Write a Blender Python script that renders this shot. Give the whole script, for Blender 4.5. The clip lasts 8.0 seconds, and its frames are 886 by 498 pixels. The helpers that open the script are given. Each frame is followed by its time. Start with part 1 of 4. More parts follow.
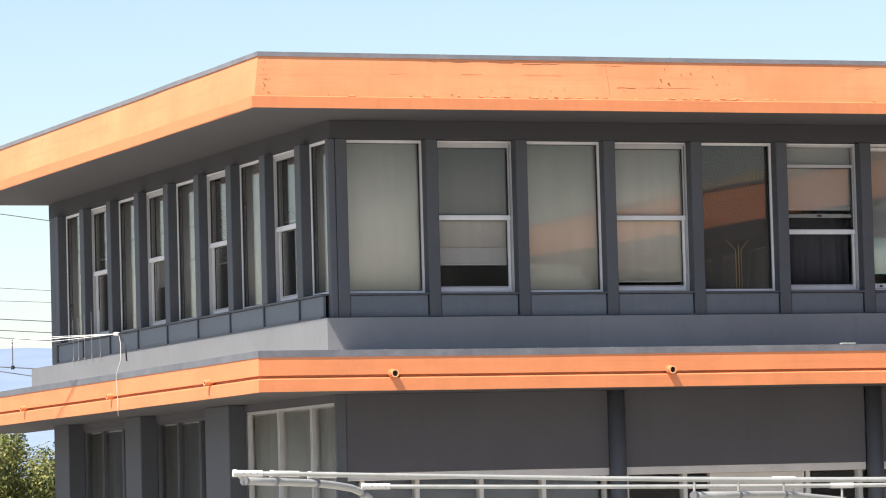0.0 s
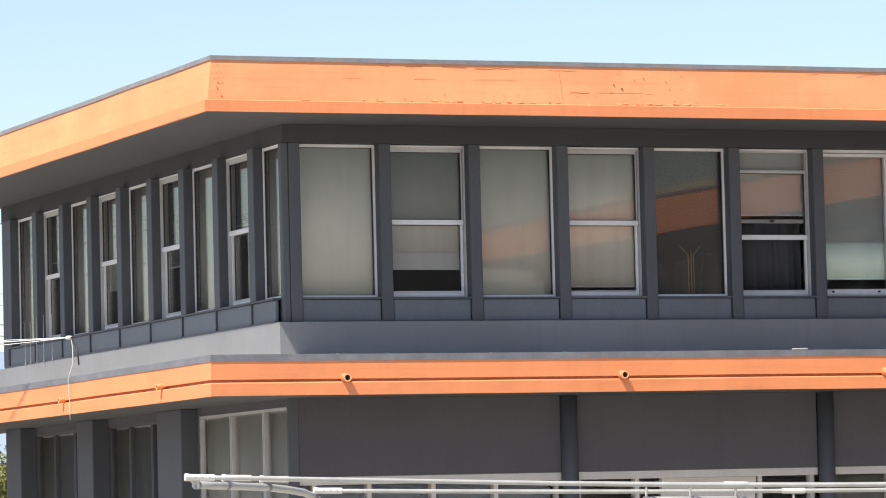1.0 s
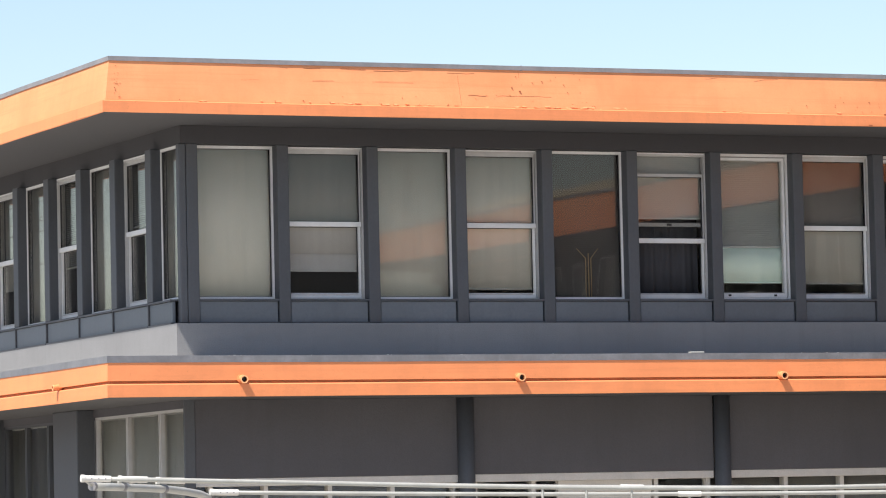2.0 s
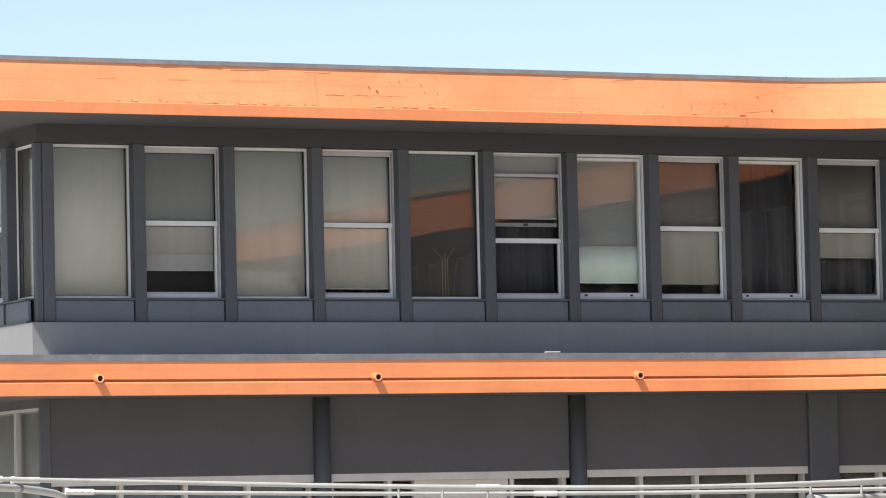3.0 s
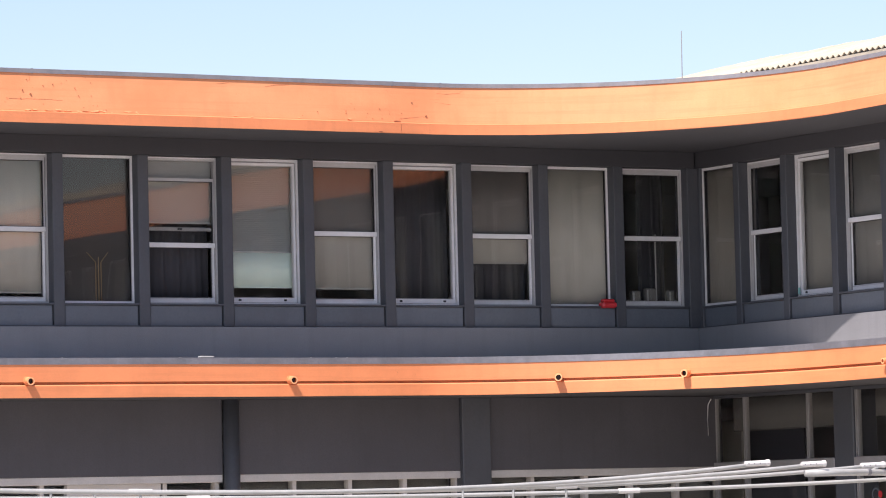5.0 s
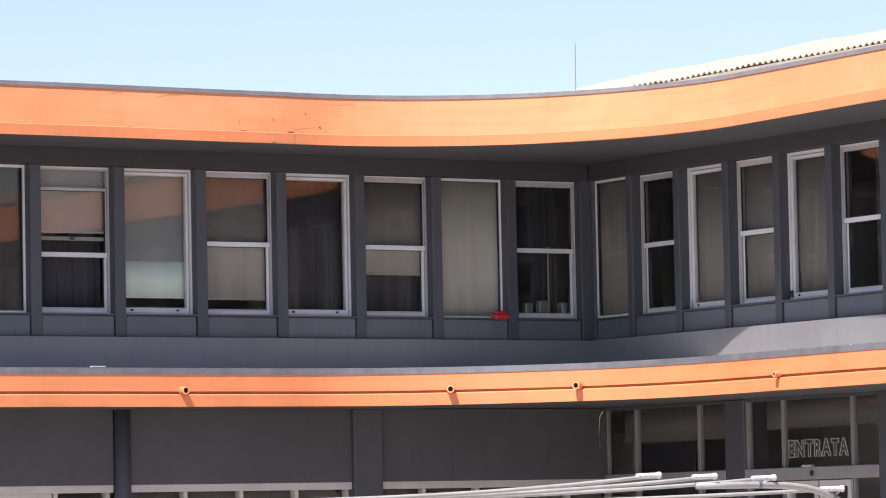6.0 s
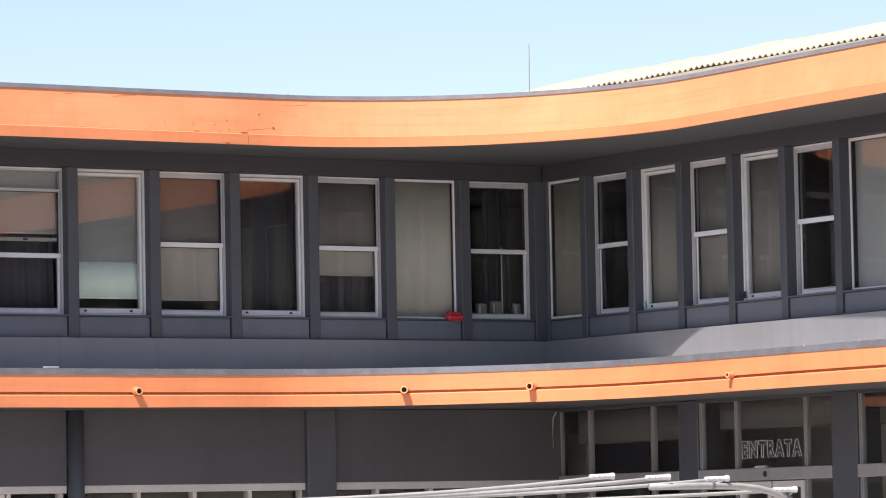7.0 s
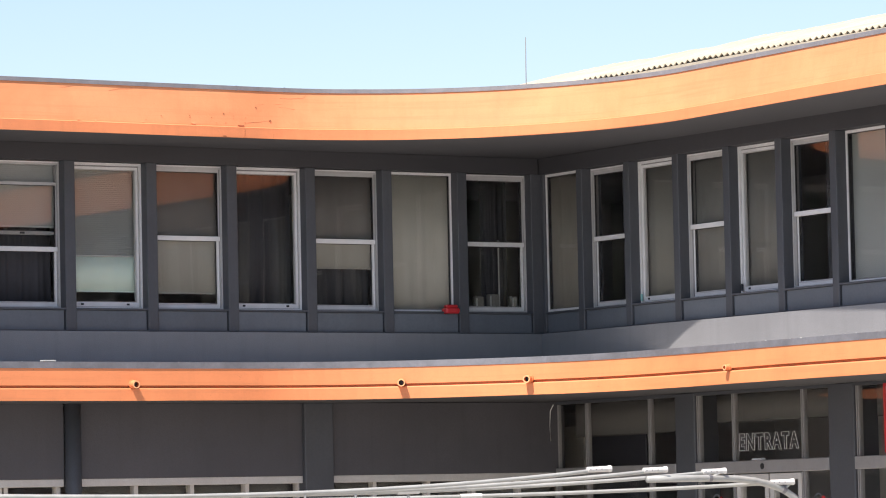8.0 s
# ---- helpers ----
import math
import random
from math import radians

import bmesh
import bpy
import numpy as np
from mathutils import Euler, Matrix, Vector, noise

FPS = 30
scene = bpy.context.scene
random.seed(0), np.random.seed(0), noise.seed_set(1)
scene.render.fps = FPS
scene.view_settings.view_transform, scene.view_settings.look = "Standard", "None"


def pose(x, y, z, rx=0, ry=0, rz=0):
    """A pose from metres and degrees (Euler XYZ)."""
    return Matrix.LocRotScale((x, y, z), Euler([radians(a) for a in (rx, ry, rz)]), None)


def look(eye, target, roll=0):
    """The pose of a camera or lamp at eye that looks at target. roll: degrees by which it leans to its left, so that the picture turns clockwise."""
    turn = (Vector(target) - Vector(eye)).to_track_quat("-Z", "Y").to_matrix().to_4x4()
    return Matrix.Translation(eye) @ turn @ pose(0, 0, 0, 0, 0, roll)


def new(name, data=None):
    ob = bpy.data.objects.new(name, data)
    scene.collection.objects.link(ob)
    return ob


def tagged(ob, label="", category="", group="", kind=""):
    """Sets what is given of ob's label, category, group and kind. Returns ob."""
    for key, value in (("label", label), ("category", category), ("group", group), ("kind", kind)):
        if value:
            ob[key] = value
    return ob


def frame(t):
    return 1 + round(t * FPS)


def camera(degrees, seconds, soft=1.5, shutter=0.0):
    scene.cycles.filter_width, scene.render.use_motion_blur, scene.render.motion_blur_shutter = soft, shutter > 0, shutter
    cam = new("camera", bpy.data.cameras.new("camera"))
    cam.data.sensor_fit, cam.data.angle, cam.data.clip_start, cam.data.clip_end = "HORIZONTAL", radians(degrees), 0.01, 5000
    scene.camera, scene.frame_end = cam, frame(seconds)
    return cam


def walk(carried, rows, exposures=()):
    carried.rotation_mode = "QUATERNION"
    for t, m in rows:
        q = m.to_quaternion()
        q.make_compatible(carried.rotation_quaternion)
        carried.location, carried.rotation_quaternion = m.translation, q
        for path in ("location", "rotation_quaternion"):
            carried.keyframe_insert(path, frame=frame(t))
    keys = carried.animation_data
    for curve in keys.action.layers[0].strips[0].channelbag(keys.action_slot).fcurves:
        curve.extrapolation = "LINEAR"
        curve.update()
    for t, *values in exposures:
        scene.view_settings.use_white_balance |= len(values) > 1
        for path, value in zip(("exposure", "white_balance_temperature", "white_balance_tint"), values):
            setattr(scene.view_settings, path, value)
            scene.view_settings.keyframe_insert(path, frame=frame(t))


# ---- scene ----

# The camera stands still on its tripod and pans along the building.
cam = camera(12.21, 8.0, soft=1.05)
EYE = 1.6
TURNS = [
    (0.0, -20.666, 3.827, 1.561), (0.5, -20.813, 3.857, 1.572), (1.0, -21.329, 3.872, 1.448), (2.5, -23.650, 3.854, 1.286),
    (3.0, -24.748, 3.818, 1.292), (3.5, -26.153, 3.750, 1.255), (4.0, -27.437, 3.711, 1.378), (4.5, -28.588, 3.726, 1.503),
    (5.0, -29.537, 3.773, 1.360), (6.5, -31.488, 3.922, 1.111), (7.0, -31.680, 3.895, 1.138), (7.5, -31.717, 3.840, 1.234),
    (8.0, -31.717, 3.796, 1.229),
]
walk(cam, [(t, pose(0, 0, EYE, 90 + pitch, roll, yaw)) for t, yaw, pitch, roll in TURNS], [(0.0, 0.86, 6780, 12), (3.0, 0.86, 6800, 12), (4.0, 0.86, 6700, 14), (4.6, 0.83, 6570, 21), (6.5, 0.83, 6570, 22), (7.5, 0.86, 6700, 16), (8.0, 0.86, 6700, 16)])

# ---- light ----
SUN = Vector((1.0, 0.48, -1.82)).normalized()
world = bpy.data.worlds.new("sky")
scene.world = world
world.use_nodes = True
sky = world.node_tree.nodes.new("ShaderNodeTexSky")
sky.sky_type, sky.sun_disc = "NISHITA", False
sky.sun_elevation = math.asin(-SUN.z)
sky.sun_rotation = math.atan2(-SUN.x, -SUN.y)
sky.altitude, sky.air_density, sky.dust_density, sky.ozone_density = 50, 1.0, 0.6, 1.6
world.node_tree.links.new(sky.outputs[0], world.node_tree.nodes["Background"].inputs[0])
world.node_tree.nodes["Background"].inputs[1].default_value = 0.098
sun = new("sun", bpy.data.lights.new("sun", "SUN"))
sun.data.energy, sun.data.angle, sun.data.color = 4.7, radians(0.55), (1.0, 0.95, 0.87)
sun.matrix_world = look((0, 0, 60), Vector((0, 0, 60)) + SUN)


# ---- materials ----
def material(name, colour, rough=0.7, vary=0.12, scale=3.0, grain=60.0, bump=0.15, metal=0.0, second=None, streaks=0.0, spots=0.0, per_piece=0.0, boards=0.0, speckle=0.35):
    """A painted, plastered or metal surface: broad blotches, fine grain, optional rain streaks, level board marks and flaked spots."""
    m = bpy.data.materials.new(name)
    m.use_nodes = True
    nt = m.node_tree
    n, link = nt.nodes, nt.links.new
    b = n["Principled BSDF"]
    geo = n.new("ShaderNodeNewGeometry")
    broad = n.new("ShaderNodeTexNoise")
    broad.inputs["Scale"].default_value, broad.inputs["Detail"].default_value, broad.inputs["Roughness"].default_value = scale, 6, 0.65
    link(geo.outputs["Position"], broad.inputs["Vector"])
    fine = n.new("ShaderNodeTexNoise")
    fine.inputs["Scale"].default_value, fine.inputs["Detail"].default_value = grain, 4
    link(geo.outputs["Position"], fine.inputs["Vector"])
    ramp = n.new("ShaderNodeValToRGB")
    lo = [c * (1 - vary) for c in colour]
    hi = list(second or [min(1, c * (1 + vary)) for c in colour])
    ramp.color_ramp.elements[0].position, ramp.color_ramp.elements[1].position = 0.33, 0.67
    ramp.color_ramp.elements[0].color, ramp.color_ramp.elements[1].color = (*lo, 1), (*hi, 1)
    link(broad.outputs["Fac"], ramp.inputs["Fac"])
    out = ramp.outputs["Color"]

    def blend(fac, a, colour2, amount):
        mul = n.new("ShaderNodeMath")
        mul.operation = "MULTIPLY"
        link(fac, mul.inputs[0])
        mul.inputs[1].default_value = amount
        mix = n.new("ShaderNodeMix")
        mix.data_type = "RGBA"
        link(mul.outputs[0], mix.inputs["Factor"])
        link(a, mix.inputs["A"])
        mix.inputs["B"].default_value = (*colour2, 1)
        return mix.outputs["Result"]

    g = n.new("ShaderNodeMapRange")
    link(fine.outputs["Fac"], g.inputs["Value"])
    g.inputs["From Min"].default_value, g.inputs["From Max"].default_value = 0.4, 0.75
    out = blend(g.outputs["Result"], out, [c * 0.72 for c in colour], speckle)
    if streaks:
        mp = n.new("ShaderNodeMapping")
        mp.inputs["Scale"].default_value = (9, 9, 0.5)
        link(geo.outputs["Position"], mp.inputs["Vector"])
        st = n.new("ShaderNodeTexNoise")
        st.inputs["Scale"].default_value, st.inputs["Detail"].default_value = 1.0, 5
        link(mp.outputs["Vector"], st.inputs["Vector"])
        s = n.new("ShaderNodeMapRange")
        s.inputs["From Min"].default_value, s.inputs["From Max"].default_value = 0.52, 0.8
        link(st.outputs["Fac"], s.inputs["Value"])
        out = blend(s.outputs["Result"], out, [c * 0.55 for c in colour], streaks)
    if boards:
        lv = n.new("ShaderNodeMapping")
        lv.inputs["Scale"].default_value = (0.5, 0.5, 16)
        link(geo.outputs["Position"], lv.inputs["Vector"])
        bd = n.new("ShaderNodeTexNoise")
        bd.inputs["Scale"].default_value, bd.inputs["Detail"].default_value, bd.inputs["Roughness"].default_value = 1.0, 6, 0.7
        link(lv.outputs["Vector"], bd.inputs["Vector"])
        b2 = n.new("ShaderNodeMapRange")
        b2.inputs["From Min"].default_value, b2.inputs["From Max"].default_value = 0.5, 0.75
        link(bd.outputs["Fac"], b2.inputs["Value"])
        out = blend(b2.outputs["Result"], out, [c * 0.78 for c in colour], boards)
    if spots:
        sp = n.new("ShaderNodeTexNoise")
        sp.inputs["Scale"].default_value, sp.inputs["Detail"].default_value, sp.inputs["Roughness"].default_value = 14, 7, 0.75
        link(geo.outputs["Position"], sp.inputs["Vector"])
        s2 = n.new("ShaderNodeMapRange")
        s2.inputs["From Min"].default_value, s2.inputs["From Max"].default_value = 0.66, 0.70
        link(sp.outputs["Fac"], s2.inputs["Value"])
        out = blend(s2.outputs["Result"], out, [c * 0.45 for c in colour], spots)
    if per_piece:
        oi = n.new("ShaderNodeObjectInfo")
        hs = n.new("ShaderNodeHueSaturation")
        mr = n.new("ShaderNodeMapRange")
        mr.inputs["To Min"].default_value, mr.inputs["To Max"].default_value = 1 - per_piece, 1 + per_piece
        link(oi.outputs["Random"], mr.inputs["Value"])
        link(mr.outputs["Result"], hs.inputs["Value"])
        link(out, hs.inputs["Color"])
        out = hs.outputs["Color"]
    link(out, b.inputs["Base Color"])
    rr = n.new("ShaderNodeMapRange")
    rr.inputs["To Min"].default_value, rr.inputs["To Max"].default_value = max(0.02, rough - 0.1), min(1, rough + 0.1)
    link(broad.outputs["Fac"], rr.inputs["Value"])
    link(rr.outputs["Result"], b.inputs["Roughness"])
    b.inputs["Metallic"].default_value = metal
    if bump:
        bp = n.new("ShaderNodeBump")
        bp.inputs["Strength"].default_value, bp.inputs["Distance"].default_value = bump, 0.01
        link(fine.outputs["Fac"], bp.inputs["Height"])
        link(bp.outputs["Normal"], b.inputs["Normal"])
    return m


def glass_material(name, mirror=0.05, tint=(0.97, 0.97, 0.955), wave=0.0011):
    """A flat window pane: clear, with a mirror image that grows at grazing angles and that the slight waviness of the pane bends."""
    m = bpy.data.materials.new(name)
    m.use_nodes = True
    nt = m.node_tree
    n, link = nt.nodes, nt.links.new
    n.remove(n["Principled BSDF"])
    tr, gl, mix, lw = n.new("ShaderNodeBsdfTransparent"), n.new("ShaderNodeBsdfGlossy"), n.new("ShaderNodeMixShader"), n.new("ShaderNodeLayerWeight")
    power, gain = n.new("ShaderNodeMath"), n.new("ShaderNodeMath")
    power.operation, gain.operation = "POWER", "MULTIPLY_ADD"
    power.inputs[1].default_value, gain.inputs[1].default_value, gain.inputs[2].default_value = 5.0, 1.0 - mirror, mirror
    link(lw.outputs["Facing"], power.inputs[0])
    link(power.outputs[0], gain.inputs[0])
    tr.inputs["Color"].default_value = (*tint, 1)
    gl.inputs["Color"].default_value, gl.inputs["Roughness"].default_value = (1.0, 0.95, 0.90, 1), 0.012
    geo, ns, bp = n.new("ShaderNodeNewGeometry"), n.new("ShaderNodeTexNoise"), n.new("ShaderNodeBump")
    ns.inputs["Scale"].default_value, ns.inputs["Detail"].default_value = 1.3, 0
    link(geo.outputs["Position"], ns.inputs["Vector"])
    link(ns.outputs["Fac"], bp.inputs["Height"])
    bp.inputs["Strength"].default_value, bp.inputs["Distance"].default_value = 1.0, wave
    link(bp.outputs["Normal"], gl.inputs["Normal"])
    link(gain.outputs[0], mix.inputs["Fac"])
    link(tr.outputs["BSDF"], mix.inputs[1])
    link(gl.outputs["BSDF"], mix.inputs[2])
    link(mix.outputs["Shader"], n["Material Output"].inputs["Surface"])
    return m


M_ORANGE = material("orange_paint", (0.74, 0.272, 0.112), 0.65, 0.08, 0.9, 40, 0.14, second=(0.78, 0.315, 0.14), streaks=0.15, spots=0.3, boards=0.7, speckle=0.1)
M_ORANGE_LIP = material("orange_lip_paint", (0.74, 0.255, 0.102), 0.62, 0.08, 1.6, 40, 0.15, streaks=0.12, spots=0.5, boards=0.6, speckle=0.12)
M_DRIP = material("orange_drip_paint", (0.74, 0.254, 0.102), 0.64, 0.06, 1.2, 40, 0.12, streaks=0.2, spots=0.45, boards=0.4, speckle=0.12)
M_CAP = material("grey_flashing", (0.17, 0.175, 0.19), 0.5, 0.2, 4, 30, 0.1, metal=0.2, streaks=0.3)
# Unseen canopy deck, made pale as a reflector to brighten upstand and soffit.
M_DECKBOUNCE = material("pale_bounce_deck", (0.58, 0.57, 0.56), 0.9, 0.15, 1.5, 40, 0.2)
M_FLASH = material("light_grey_flashing", (0.235, 0.23, 0.24), 0.5, 0.15, 4, 30, 0.1, metal=0.15, streaks=0.2)
M_SOFFIT = material("grey_soffit", (0.064, 0.063, 0.066), 0.85, 0.1, 0.8, 50, 0.1, streaks=0.15)
M_BEAM = material("dark_grey_beam_paint", (0.047, 0.046, 0.050), 0.8, 0.1, 0.9, 60, 0.15, streaks=0.15)
M_WALL = material("dark_grey_render", (0.079, 0.076, 0.083), 0.85, 0.12, 0.7, 70, 0.2, streaks=0.2)
M_PLINTH = material("slate_grey_render", (0.184, 0.189, 0.197), 0.8, 0.09, 0.9, 70, 0.2, streaks=0.2)
M_FIN = material("blue_grey_paint", (0.066, 0.070, 0.079), 0.55, 0.1, 1.5, 40, 0.08, streaks=0.2, per_piece=0.08)
M_PANEL = material("blue_grey_panel", (0.112, 0.127, 0.145), 0.5, 0.1, 1.2, 40, 0.05, streaks=0.2, per_piece=0.1)
M_ALU = material("aluminium_frame", (0.70, 0.69, 0.68), 0.42, 0.06, 5, 80, 0.05, metal=0.0, streaks=0.15, per_piece=0.06)
# Darker copy of the frame aluminium; shade on recessed frames is put into it.
M_ALUDIM = material("darker_aluminium", (0.46, 0.45, 0.44), 0.45, 0.08, 5, 80, 0.05, streaks=0.25, per_piece=0.08)
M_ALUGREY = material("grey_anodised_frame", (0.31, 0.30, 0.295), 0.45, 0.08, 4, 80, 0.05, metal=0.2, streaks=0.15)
M_WHITE = material("white_frame_paint", (0.53, 0.505, 0.475), 0.5, 0.08, 3, 60, 0.05, streaks=0.2)
M_GASKET = material("black_gasket", (0.02, 0.02, 0.022), 0.6, 0.2, 8, 60, 0)
M_GLASS = glass_material("window_glass", 0.029)
M_SCREENED = glass_material("screened_window_glass", 0.029, (0.82, 0.815, 0.81))
M_BLIND = material("roller_blind_cloth", (0.45, 0.425, 0.375), 0.9, 0.06, 1.4, 120, 0.1, streaks=0.2, per_piece=0.1)
M_CURTAIN = material("curtain_cloth", (0.43, 0.415, 0.37), 0.9, 0.08, 2, 90, 0.1, streaks=0.3, per_piece=0.12)
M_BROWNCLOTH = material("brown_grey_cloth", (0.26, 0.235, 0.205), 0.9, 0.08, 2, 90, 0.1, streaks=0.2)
M_SOFFITMIRROR = material("soffit_reflection_grey", (0.13, 0.125, 0.12), 0.9, 0.08, 2, 90, 0.1, streaks=0.15)
M_BLINDGREY = material("greyed_blind_cloth", (0.34, 0.325, 0.295), 0.9, 0.06, 1.4, 120, 0.1, streaks=0.2)
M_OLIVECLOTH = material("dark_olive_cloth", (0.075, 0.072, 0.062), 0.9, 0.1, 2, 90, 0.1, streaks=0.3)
M_TEAL = material("pale_teal_plastic", (0.25, 0.50, 0.46), 0.4, 0.1, 6, 60, 0.02)
M_NAVY = material("dark_navy_board", (0.030, 0.032, 0.045), 0.6, 0.1, 2, 60, 0.02)
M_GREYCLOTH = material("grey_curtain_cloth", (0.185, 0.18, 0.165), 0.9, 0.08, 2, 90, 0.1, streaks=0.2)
M_DARKCLOTH = material("dark_curtain_cloth", (0.046, 0.046, 0.053), 0.95, 0.15, 2, 90, 0.1, streaks=0.3)
M_SLAT = material("venetian_slat", (0.40, 0.41, 0.39), 0.5, 0.06, 2, 60, 0)
M_SLATDARK = material("brown_venetian_slat", (0.085, 0.075, 0.07), 0.85, 0.06, 2, 60, 0)
M_SHEER = material("pale_green_cloth", (0.68, 0.80, 0.71), 0.9, 0.08, 2, 80, 0.05, streaks=0.25)
M_ROOM = material("room_plaster", (0.46, 0.45, 0.45), 0.9, 0.06, 0.6, 50, 0.05)
M_TUBE = material("pale_painted_steel", (0.38, 0.385, 0.36), 0.4, 0.12, 6, 90, 0.06, metal=0.1, streaks=0.25)
M_SLEEVE = material("white_coupling", (0.60, 0.59, 0.56), 0.45, 0.1, 8, 90, 0.08)
M_TILE = material("sunbleached_roof_sheet", (0.46, 0.405, 0.305), 0.9, 0.16, 2.5, 30, 0.2, streaks=0.15)
M_TERRACOTTA = material("terracotta_tiles", (0.30, 0.115, 0.07), 0.85, 0.25, 3, 30, 0.2)
M_RED = material("red_plastic", (0.55, 0.03, 0.035), 0.4, 0.1, 6, 60, 0.02)
M_STEEL = material("weathered_steel", (0.22, 0.22, 0.23), 0.5, 0.15, 6, 60, 0.05, metal=0.5)
M_CABLEWHITE = material("white_cable_sheath", (0.78, 0.77, 0.74), 0.5, 0.06, 6, 60, 0)
M_BLACK = material("black_rubber", (0.02, 0.02, 0.022), 0.6, 0.1, 6, 60, 0)
M_GROUND = material("yard_paving", (0.385, 0.365, 0.33), 0.9, 0.15, 0.15, 40, 0.3, spots=0.2)
# Distance haze is put into the hill colour as pale blue.
M_HILL = material("haze_tinted_hillside", (0.22, 0.29, 0.40), 1.0, 0.12, 0.004, 0.03, 0)
M_BARK = material("bark", (0.10, 0.075, 0.05), 0.9, 0.25, 6, 40, 0.5)
M_LETTER = material("white_letter_vinyl", (0.72, 0.72, 0.70), 0.6, 0.05, 5, 60, 0)
M_LAMPTAN = material("reflected_lamp_tan", (0.30, 0.21, 0.12), 0.6, 0.15, 5, 60, 0.05)


def leaf_material():
    m = bpy.data.materials.new("leaves")
    m.use_nodes = True
    n, link = m.node_tree.nodes, m.node_tree.links.new
    geo, ramp = n.new("ShaderNodeNewGeometry"), n.new("ShaderNodeValToRGB")
    e = ramp.color_ramp.elements
    e[0].color, e[1].color = (0.07, 0.09, 0.02, 1), (0.34, 0.31, 0.09, 1)
    e.new(0.6).color = (0.16, 0.18, 0.042, 1)
    link(geo.outputs["Random Per Island"], ramp.inputs["Fac"])
    b = n["Principled BSDF"]
    link(ramp.outputs["Color"], b.inputs["Base Color"])
    b.inputs["Roughness"].default_value = 0.55
    b.inputs["Transmission Weight"].default_value = 0.0
    return m


M_PEEL = material("pale_peeled_paint", (0.78, 0.40, 0.19), 0.8, 0.15, 9, 60, 0.1)
M_LEAF = leaf_material()


# ---- builders ----
def thing(name, at, label="", category="", group="", kind=""):
    """An Empty at a thing's base, to which its parts belong."""
    ob = new(name)
    ob.location = at
    ob.empty_display_size = 0.1
    return tagged(ob, label, category, group, kind)


def root_of(ob):
    while ob.parent:
        ob = ob.parent
    return ob


def part(name, bm, mat, parent=None, label="", smooth=False):
    """Links a bmesh, drawn in world metres, as one mesh object under a thing or a part."""
    bmesh.ops.recalc_face_normals(bm, faces=bm.faces)
    me = bpy.data.meshes.new(name)
    if parent:
        bmesh.ops.translate(bm, verts=bm.verts, vec=-root_of(parent).location)
    bm.to_mesh(me)
    bm.free()
    me.materials.append(mat)
    if smooth:
        me.polygons.foreach_set("use_smooth", [True] * len(me.polygons))
    ob = new(name, me)
    ob.parent = parent
    if label:
        ob["label"] = label
    return ob


def solid(name, bm, mat, label, category, kind="", group="", smooth=False):
    return tagged(part(name, bm, mat, None, "", smooth), label, category, group, kind)


class Face:
    """A facade: u metres along it, d metres out of it, z up."""

    def __init__(self, origin, along, out):
        self.o, self.a, self.n = Vector((*origin, 0)), Vector((*along, 0)), Vector((*out, 0))

    def at(self, u, d, z):
        return self.o + self.a * u + self.n * d + Vector((0, 0, z))


WORLD = Face((0, 0), (1, 0), (0, 1))


def box(bm, face, u0, u1, d0, d1, z0, z1):
    v = [bm.verts.new(face.at(u, d, z)) for z in (z0, z1) for d in (d0, d1) for u in (u0, u1)]
    for q in ((0, 1, 3, 2), (4, 6, 7, 5), (0, 4, 5, 1), (2, 3, 7, 6), (0, 2, 6, 4), (1, 5, 7, 3)):
        bm.faces.new([v[i] for i in q])
    return bm


def boxes(face, *rows):
    bm = bmesh.new()
    for r in rows:
        box(bm, face, *r)
    return bm


def bevelled(face, *row, w=0.006):
    bm = boxes(face, row)
    bmesh.ops.bevel(bm, geom=bm.edges[:], offset=w, segments=1, affect="EDGES")
    return bm


def tube(bm, points, radius, sides=10, closed_ends=True):
    """A round bar along a line of points."""
    pts = [Vector(p) for p in points]
    rings = []
    for i, p in enumerate(pts):
        way = (pts[min(i + 1, len(pts) - 1)] - pts[max(i - 1, 0)]).normalized()
        side = way.cross(Vector((0, 0, 1)))
        side = Vector((1, 0, 0)) if side.length < 1e-3 else side.normalized()
        up = side.cross(way)
        r = radius[i] if isinstance(radius, (list, tuple)) else radius
        rings.append([bm.verts.new(p + (side * math.cos(a) + up * math.sin(a)) * r) for a in (2 * math.pi * k / sides for k in range(sides))])
    for a, b in zip(rings, rings[1:]):
        for k in range(sides):
            bm.faces.new((a[k], a[(k + 1) % sides], b[(k + 1) % sides], b[k]))
    if closed_ends:
        bm.faces.new(rings[0])
        bm.faces.new(rings[-1])
    return bm


def outline(d, yl=53.6, y_end=18.5, step=0.3, wing=26.25):
    """The eaves in plan, d metres further out: up the left side, along the front, round the hollow corner, along the wing."""
    x0, y0, r = 13.374 - d, 40.74 - d, 3.3 - d
    cx, cy = wing - 3.3, 37.44
    pts = []
    n = max(2, round((yl - 40.74) / step))
    pts += [(x0, yl + (y0 - yl) * i / n) for i in range(n)]
    n = max(2, round((cx - x0) / step))
    pts += [(x0 + (cx - x0) * i / n, y0) for i in range(n)]
    pts += [(cx + r * math.sin(a), cy + r * math.cos(a)) for a in (math.pi / 2 * i / 28 for i in range(28))]
    n = round((cy - y_end) / step)
    pts += [(wing - d, cy + (y_end - d - cy) * i / n) for i in range(n + 1)]
    pts.append((38.5, y_end - d))
    return pts


